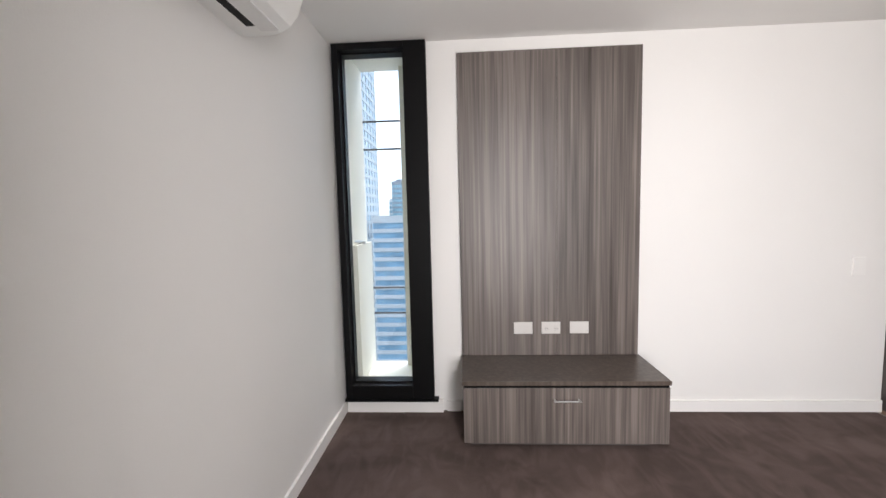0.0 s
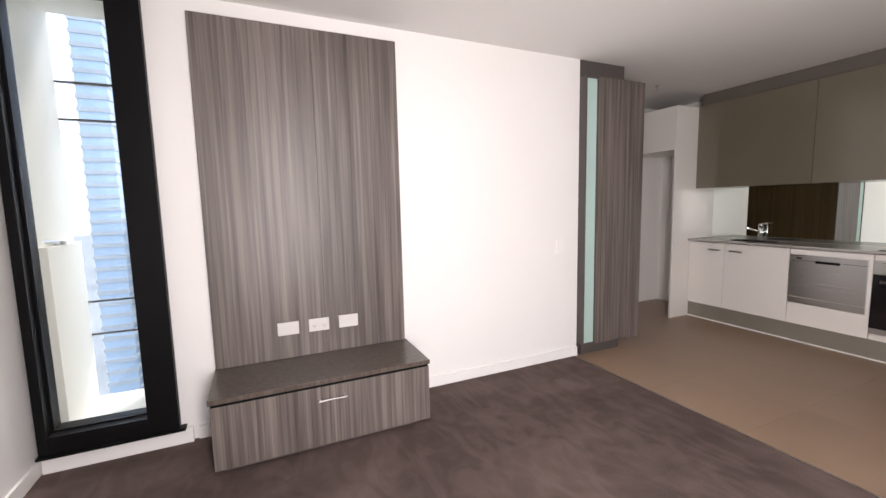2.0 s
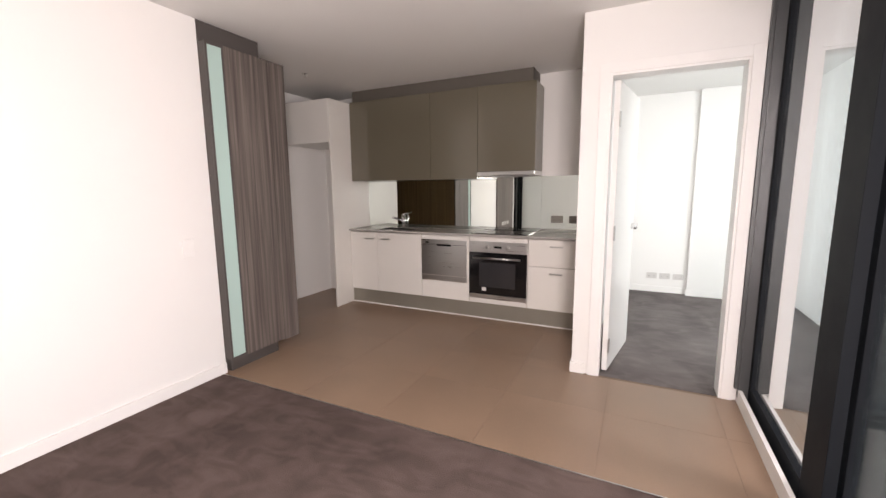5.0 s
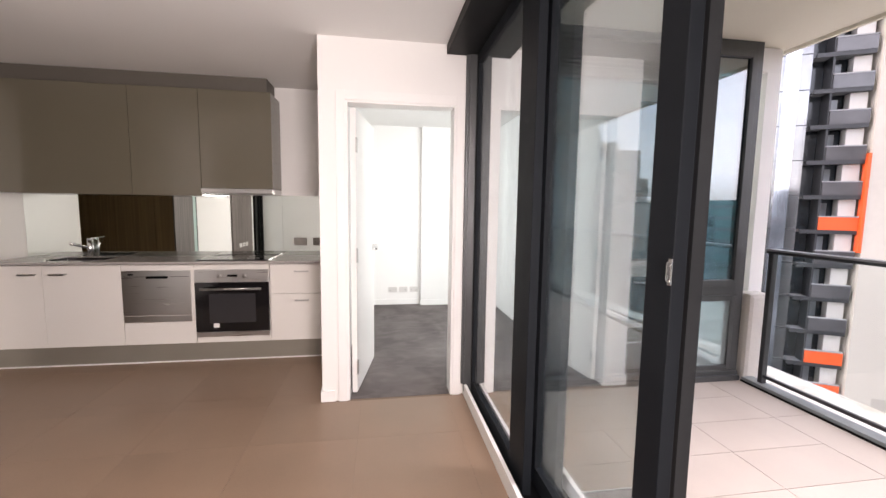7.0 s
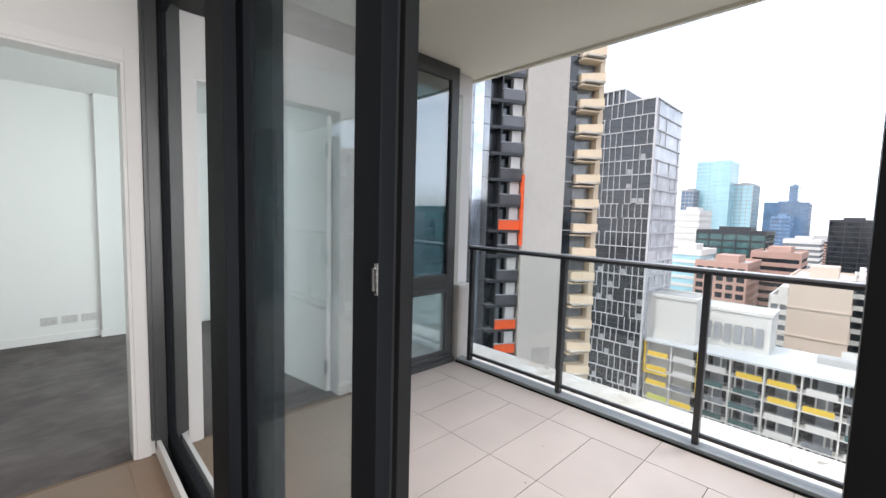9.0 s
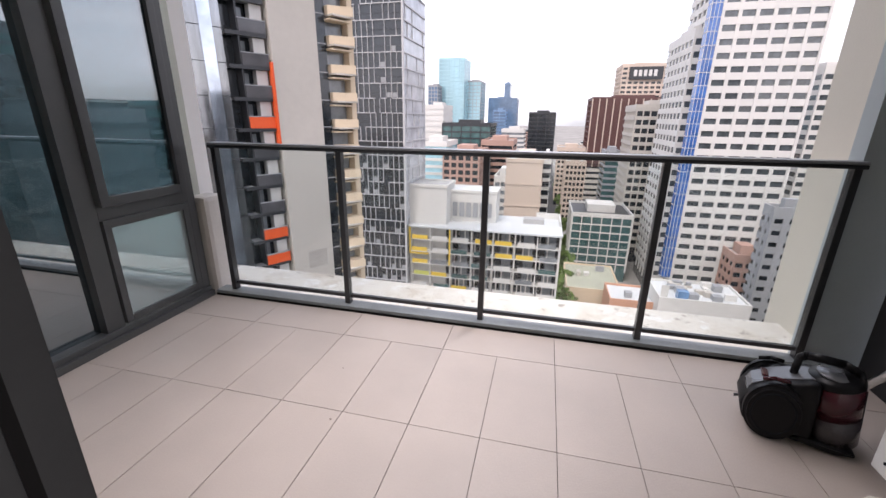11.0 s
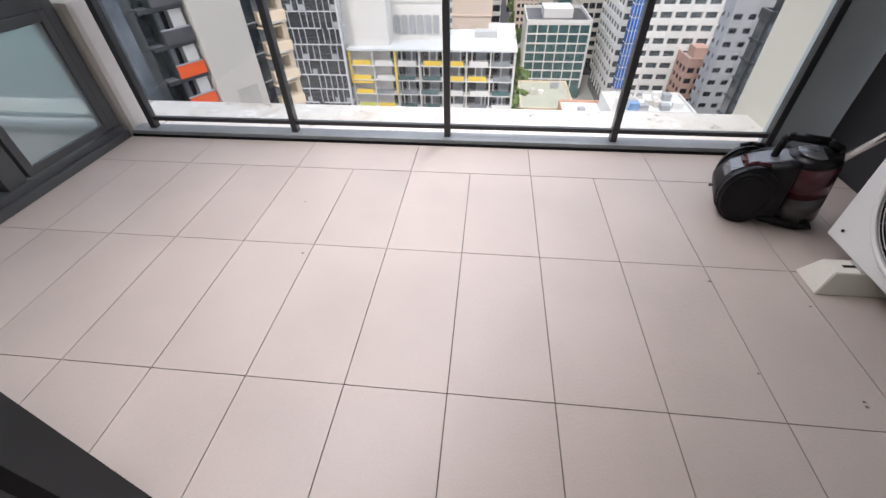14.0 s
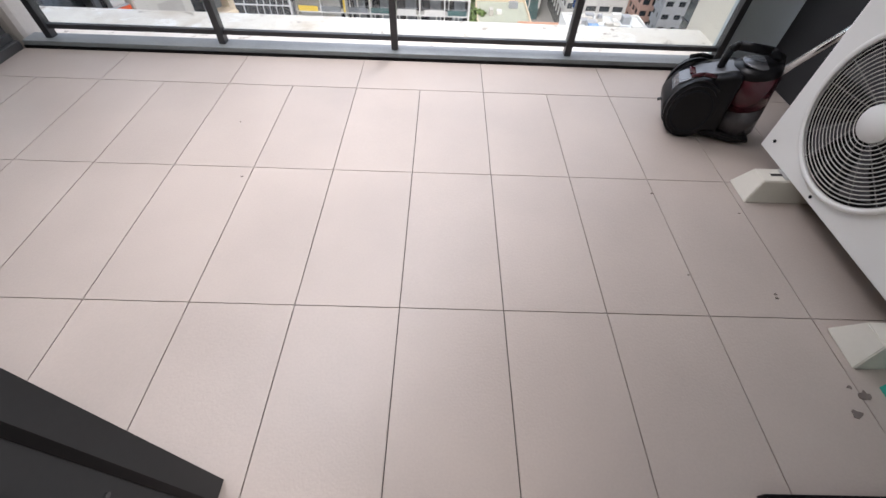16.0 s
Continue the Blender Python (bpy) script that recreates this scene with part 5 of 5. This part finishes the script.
grey, SPOKE = mat("grille_grey", (0.62, 0.61, 0.58), 0.4), mat("spoke_grey", (0.22, 0.22, 0.21), 0.5)
me = None
for i in range(15):
    b = bmesh.new()
    ring(b, (FX + 0.012 + 0.012 * (1 - (0.07 + i * 0.0125) / 0.25), FY, FZ), "x", 0.062 + i * 0.0128, 0.0017, 48, 4)
    part("grille_ring", b, grey, cu, "", True)
for i in range(18):
    a = 2 * math.pi * i / 18
    b = bmesh.new()
    q = a + 0.35
    tube(b, (FX + 0.016, FY + 0.055 * math.cos(a), FZ + 0.055 * math.sin(a)), (FX + 0.006, FY + 0.245 * math.cos(q), FZ + 0.245 * math.sin(q)), 0.0013, 5)
    part("grille_spoke", b, SPOKE, cu)
b = bmesh.new()
tube(b, (FX + 0.005, FY, FZ), (FX + 0.024, FY, FZ), 0.058, 32, 0.052)
part("grille_hub", b, PLASTIC, cu, "", True)
for i in range(5):
    a0 = 2 * math.pi * i / 5
    b = bmesh.new()
    vs = []
    for rr, wd in ((0.06, 0.30), (0.14, 0.42), (0.225, 0.5)):
        for s in (-1, 1):
            a = a0 + s * wd * 0.5 + rr
            vs.append(b.verts.new((FX + 0.003 + 0.002 * s, FY + rr * math.cos(a), FZ + rr * math.sin(a))))
    b.faces.new((vs[0], vs[1], vs[3], vs[2]))
    b.faces.new((vs[2], vs[3], vs[5], vs[4]))
    part("fan_blade", b, mat("fan_blade", (0.045, 0.045, 0.05), 0.5), cu)
for dy, dz in ((-0.44, 0.05), (-0.44, 0.57), (0.2, 0.05), (0.44, 0.05), (0.44, 0.57), (-0.165, 0.595), (-0.165, 0.022)):
    b = bmesh.new()
    tube(b, (0.139, dy, dz), (0.143, dy, dz), 0.006, 10)
    part("screw", b, FRAME, cu)
CREAMP = mat("cream_plastic", (0.66, 0.63, 0.56), 0.5)
for k, y in enumerate((-4.555, -3.91)):
    f = thing("mounting_foot", "white plastic wedge foot under the condenser", "mounting block", (-2.5, y, 0), "condenser feet")
    b = bmesh.new()
    lo = [b.verts.new(v) for v in ((-0.24, -0.062, 0), (0.21, -0.062, 0), (0.21, 0.062, 0), (-0.24, 0.062, 0))]
    hi = [b.verts.new(v) for v in ((-0.24, -0.036, 0.083), (0.172, -0.036, 0.083), (0.172, 0.036, 0.083), (-0.24, 0.036, 0.083))]
    b.faces.new(lo[::-1])
    b.faces.new(hi)
    for q in range(4):
        b.faces.new((lo[q], lo[(q + 1) % 4], hi[(q + 1) % 4], hi[q]))
    bmesh.ops.bevel(b, geom=list(b.edges), offset=0.003, segments=2, affect="EDGES")
    part("block", b, CREAMP, f)
    boxes("slot", BLACK, [(0.02, -0.006, 0.0825, 0.13, 0.006, 0.0845)], f)
    b = bmesh.new()
    box(b, -0.10, -0.028, 0.083, 0.09, 0.028, 0.087)
    tube(b, (0.07, 0, 0.077), (0.07, 0, 0.100), 0.008, 8)
    part("bracket", b, STEEL, f)

# canister vacuum cleaner
vc = thing("vacuum_cleaner", "black and red bagless canister vacuum cleaner with a clear bin", "vacuum cleaner", (-2.31, -4.98, 0))
VB = mat("vacuum_black", (0.005, 0.005, 0.006), 0.38, spec=0.22)
VS = mat("vacuum_silver", (0.16, 0.165, 0.175), 0.28, metal=0.4)
VR = mat("vacuum_red", (0.055, 0.008, 0.013), 0.15)


def rounded(bm, off, seg=3):
    bmesh.ops.bevel(bm, geom=list(bm.edges), offset=off, segments=seg, affect="EDGES", profile=0.6)


b = bmesh.new()
prism(b, [(0.205, 0.045), (0.225, 0.10), (0.19, 0.165), (0.11, 0.209), (0.0, 0.241), (-0.035, 0.243), (-0.05, 0.03), (0.17, 0.018)], "y", -0.095, 0.095)
rounded(b, 0.018)
part("body", b, VB, vc, "", True)
b = bmesh.new()
prism(b, [(0.06, 0.018), (-0.02, 0.04), (-0.19, 0.035), (-0.20, 0.020), (-0.14, 0.008)], "y", -0.10, 0.10)
rounded(b, 0.010)
part("chassis", b, VB, vc, "", True)
b = bmesh.new()
prism(b, [(0.205, 0.142), (0.19, 0.172), (0.115, 0.213), (0.0, 0.245), (-0.04, 0.25), (-0.05, 0.236), (0.10, 0.196), (0.18, 0.150)], "y", -0.052, 0.052)
rounded(b, 0.005, 2)
part("top_cover", b, VS, vc, "silver grey sloping top cover")
b = bmesh.new()
tube(b, (-0.088, 0, 0.238), (-0.084, 0, 0.262), 0.099, 40, 0.086)
part("bin_lid", b, VB, vc, "black bin lid", True)
b = bmesh.new()
tube(b, (-0.084, 0, 0.262), (-0.084, 0, 0.267), 0.066, 36, 0.062)
part("lid_disc", b, VS, vc, "silver grey lid disc", True)
b = bmesh.new()
tube(b, (-0.128, 0, 0.028), (-0.110, 0, 0.125), 0.094, 40, 0.097)
part("dust_bin", b, mat("bin_plastic", (0.045, 0.040, 0.042), 0.12, vary=0.4, scale=14), vc, "smoky clear dust bin", True)
b = bmesh.new()
tube(b, (-0.110, 0, 0.125), (-0.088, 0, 0.238), 0.095, 40, 0.098)
part("bin_filter", b, VR, vc, "dark red see-through filter section", True)
for q in (2.9,):
    b = bmesh.new()
    c_, s_ = math.cos(q), math.sin(q)
    tube(b, (-0.128 + 0.088 * c_, 0.088 * s_, 0.045), (-0.088 + 0.099 * c_, 0.099 * s_, 0.238), 0.005, 6)
    part("bin_rib", b, VB, vc)
for s in (-1, 1):
    b = bmesh.new()
    tube(b, (0.105, s * 0.080, 0.108), (0.105, s * 0.128, 0.108), 0.108, 40)
    bmesh.ops.bevel(b, geom=[e for e in b.edges if e.calc_face_angle(0) > 0.8], offset=0.014, segments=3, affect="EDGES")
    wh = part("wheel", b, VB, vc, "large black side wheel")
    b = bmesh.new()
    ring(b, (0.105, s * 0.128, 0.108), "y", 0.078, 0.004, 40, 6)
    part("wheel_rim", b, FRAME, wh)
    b = bmesh.new()
    pts = [(0.165, 0.216), (0.12, 0.229), (0.07, 0.226)]
    for (u0, v0), (u1, v1) in zip(pts, pts[1:]):
        tube(b, (u0, s * 0.090, v0), (u1, s * 0.090, v1), 0.008, 8)
    part("side_trim", b, VR if s > 0 else VB, vc, "", True)
b = bmesh.new()
box(b, 0.135, -0.03, 0.198, 0.16, 0.03, 0.206, 0.003)
part("power_button", b, VR, vc, "red power button")
b = bmesh.new()
pts = [(0.05, 0.23), (0.045, 0.292), (0.025, 0.306), (-0.10, 0.304), (-0.155, 0.286), (-0.175, 0.248)]
for (u0, v0), (u1, v1) in zip(pts, pts[1:]):
    tube(b, (u0, 0, v0), (u1, 0, v1), 0.015, 12)
    bmesh.ops.create_uvsphere(b, u_segments=12, v_segments=8, radius=0.015, matrix=Matrix.Translation((u1, 0, v1)))
part("carry_handle", b, VB, vc, "", True)
b = bmesh.new()
tube(b, (0.215, 0.0, 0.085), (0.236, 0.0, 0.077), 0.006, 10)
part("cord_plug", b, FRAMEG, vc)
vc.rotation_euler = (0, 0, radians(-18))
vc.scale = (0.90, 0.98, 1.15)
tb = thing("vacuum_tube", "chrome vacuum extension tube leaning in the corner", "vacuum tube", (-2.60, -5.12, 0.16))
b = bmesh.new()
tube(b, (0, 0, 0), (-0.175, 0.23, 0.52), 0.016, 18)
part("pipe", b, CHROME, tb, "", True)
b = bmesh.new()
tube(b, (-0.155, 0.204, 0.461), (-0.178, 0.234, 0.53), 0.021, 18)
part("collar", b, VB, tb, "", True)
dp = thing("dustpan", "teal green plastic dustpan on the balcony tiles", "dustpan", (-2.33, -3.70, 0))
b = bmesh.new()
box(b, -0.16, -0.10, 0.0, 0.0, 0.10, 0.012, 0.003)
box(b, -0.16, -0.10, 0.012, -0.14, 0.10, 0.06, 0.003)
box(b, -0.14, -0.10, 0.012, 0.0, -0.09, 0.035, 0.002)
box(b, -0.14, 0.09, 0.012, 0.0, 0.10, 0.035, 0.002)
part("pan", b, mat("teal_plastic", (0.03, 0.42, 0.33), 0.35), dp)

rs = random.Random(5)
SMUDGE = mat("dry_dirt", (0.17, 0.14, 0.125), 0.95, vary=0.3)
for k, (x, y, s) in enumerate(((-2.277, -3.777, 0.030), (-2.225, -3.73, 0.026), (-2.25, -3.797, 0.012), (-2.199, -4.071, 0.010), (-2.201, -4.085, 0.008), (-1.957, -4.526, 0.010), (-1.955, -4.15, 0.006), (-2.247, -4.434, 0.008), (-0.3, -4.9, 0.008), (-0.42, -4.55, 0.008))):
    b = bmesh.new()
    n = 13
    prism(b, [(0.6 * s * rs.uniform(0.5, 1.3) * math.cos(i * 2 * math.pi / n), 0.6 * s * rs.uniform(0.3, 0.9) * math.sin(i * 2 * math.pi / n)) for i in range(n)], "z", 0.0005, 0.002)
    o = thing("debris", "small dark dry dirt smudge on the balcony tiles", "debris", (x, y, 0), "dirt smudges")
    part("flake", b, SMUDGE, o)

# ---- floor tiles, last ----
def tiles(parent, m, x0, x1, y0, y1, tw, tl, gap, ox, oy, top=0.0, thick=0.007):
    """Tiles of tw by tl from the corner (ox, oy), cut at the edges of the field."""
    shared = {}
    i0, i1 = math.floor((x0 - ox) / tw), math.ceil((x1 - ox) / tw)
    j0, j1 = math.floor((y0 - oy) / tl), math.ceil((y1 - oy) / tl)
    for i in range(i0, i1):
        for j in range(j0, j1):
            a, c = max(x0, ox + i * tw + gap / 2), min(x1, ox + (i + 1) * tw - gap / 2)
            e, g = max(y0, oy + j * tl + gap / 2), min(y1, oy + (j + 1) * tl - gap / 2)
            if c - a < 0.01 or g - e < 0.01:
                continue
            key = (round(c - a, 4), round(g - e, 4))
            if key not in shared:
                ob = boxes("tile", m, [(0, 0, -thick, key[0], key[1], 0)], parent)
                shared[key] = ob.data
            else:
                ob = new("tile", shared[key])
                ob.parent = parent
            ob.location = (a, e, top)


kf = tagged(new("floor_kitchen"), "brown grey porcelain kitchen floor tiles", "", "", "structure")
tiles(kf, TILE, -0.026, 1.04, -3.25, 3.2, 0.60, 0.60, 0.0013, -0.03, -1.93)
tiles(kf, TILE, 1.0405, 2.33, -2.255, 1.03, 0.60, 0.60, 0.0013, -0.03, -1.93)
structure("floor_trim", STEEL, [(-0.034, -3.25, -0.006, -0.028, 0, 0.002)], "thin metal strip between carpet and tiles")
bf = tagged(new("floor_balcony"), "pinkish grey porcelain balcony tiles", "", "", "structure")
tiles(bf, BTILE, -2.835, 1.045, -5.208, -3.505, 0.3035, 0.604, 0.003, -0.750, -5.210)
tiles(bf, BTILE, -2.835, 1.045, -5.492, -5.212, 0.607, 0.29, 0.003, -0.750, -5.498)
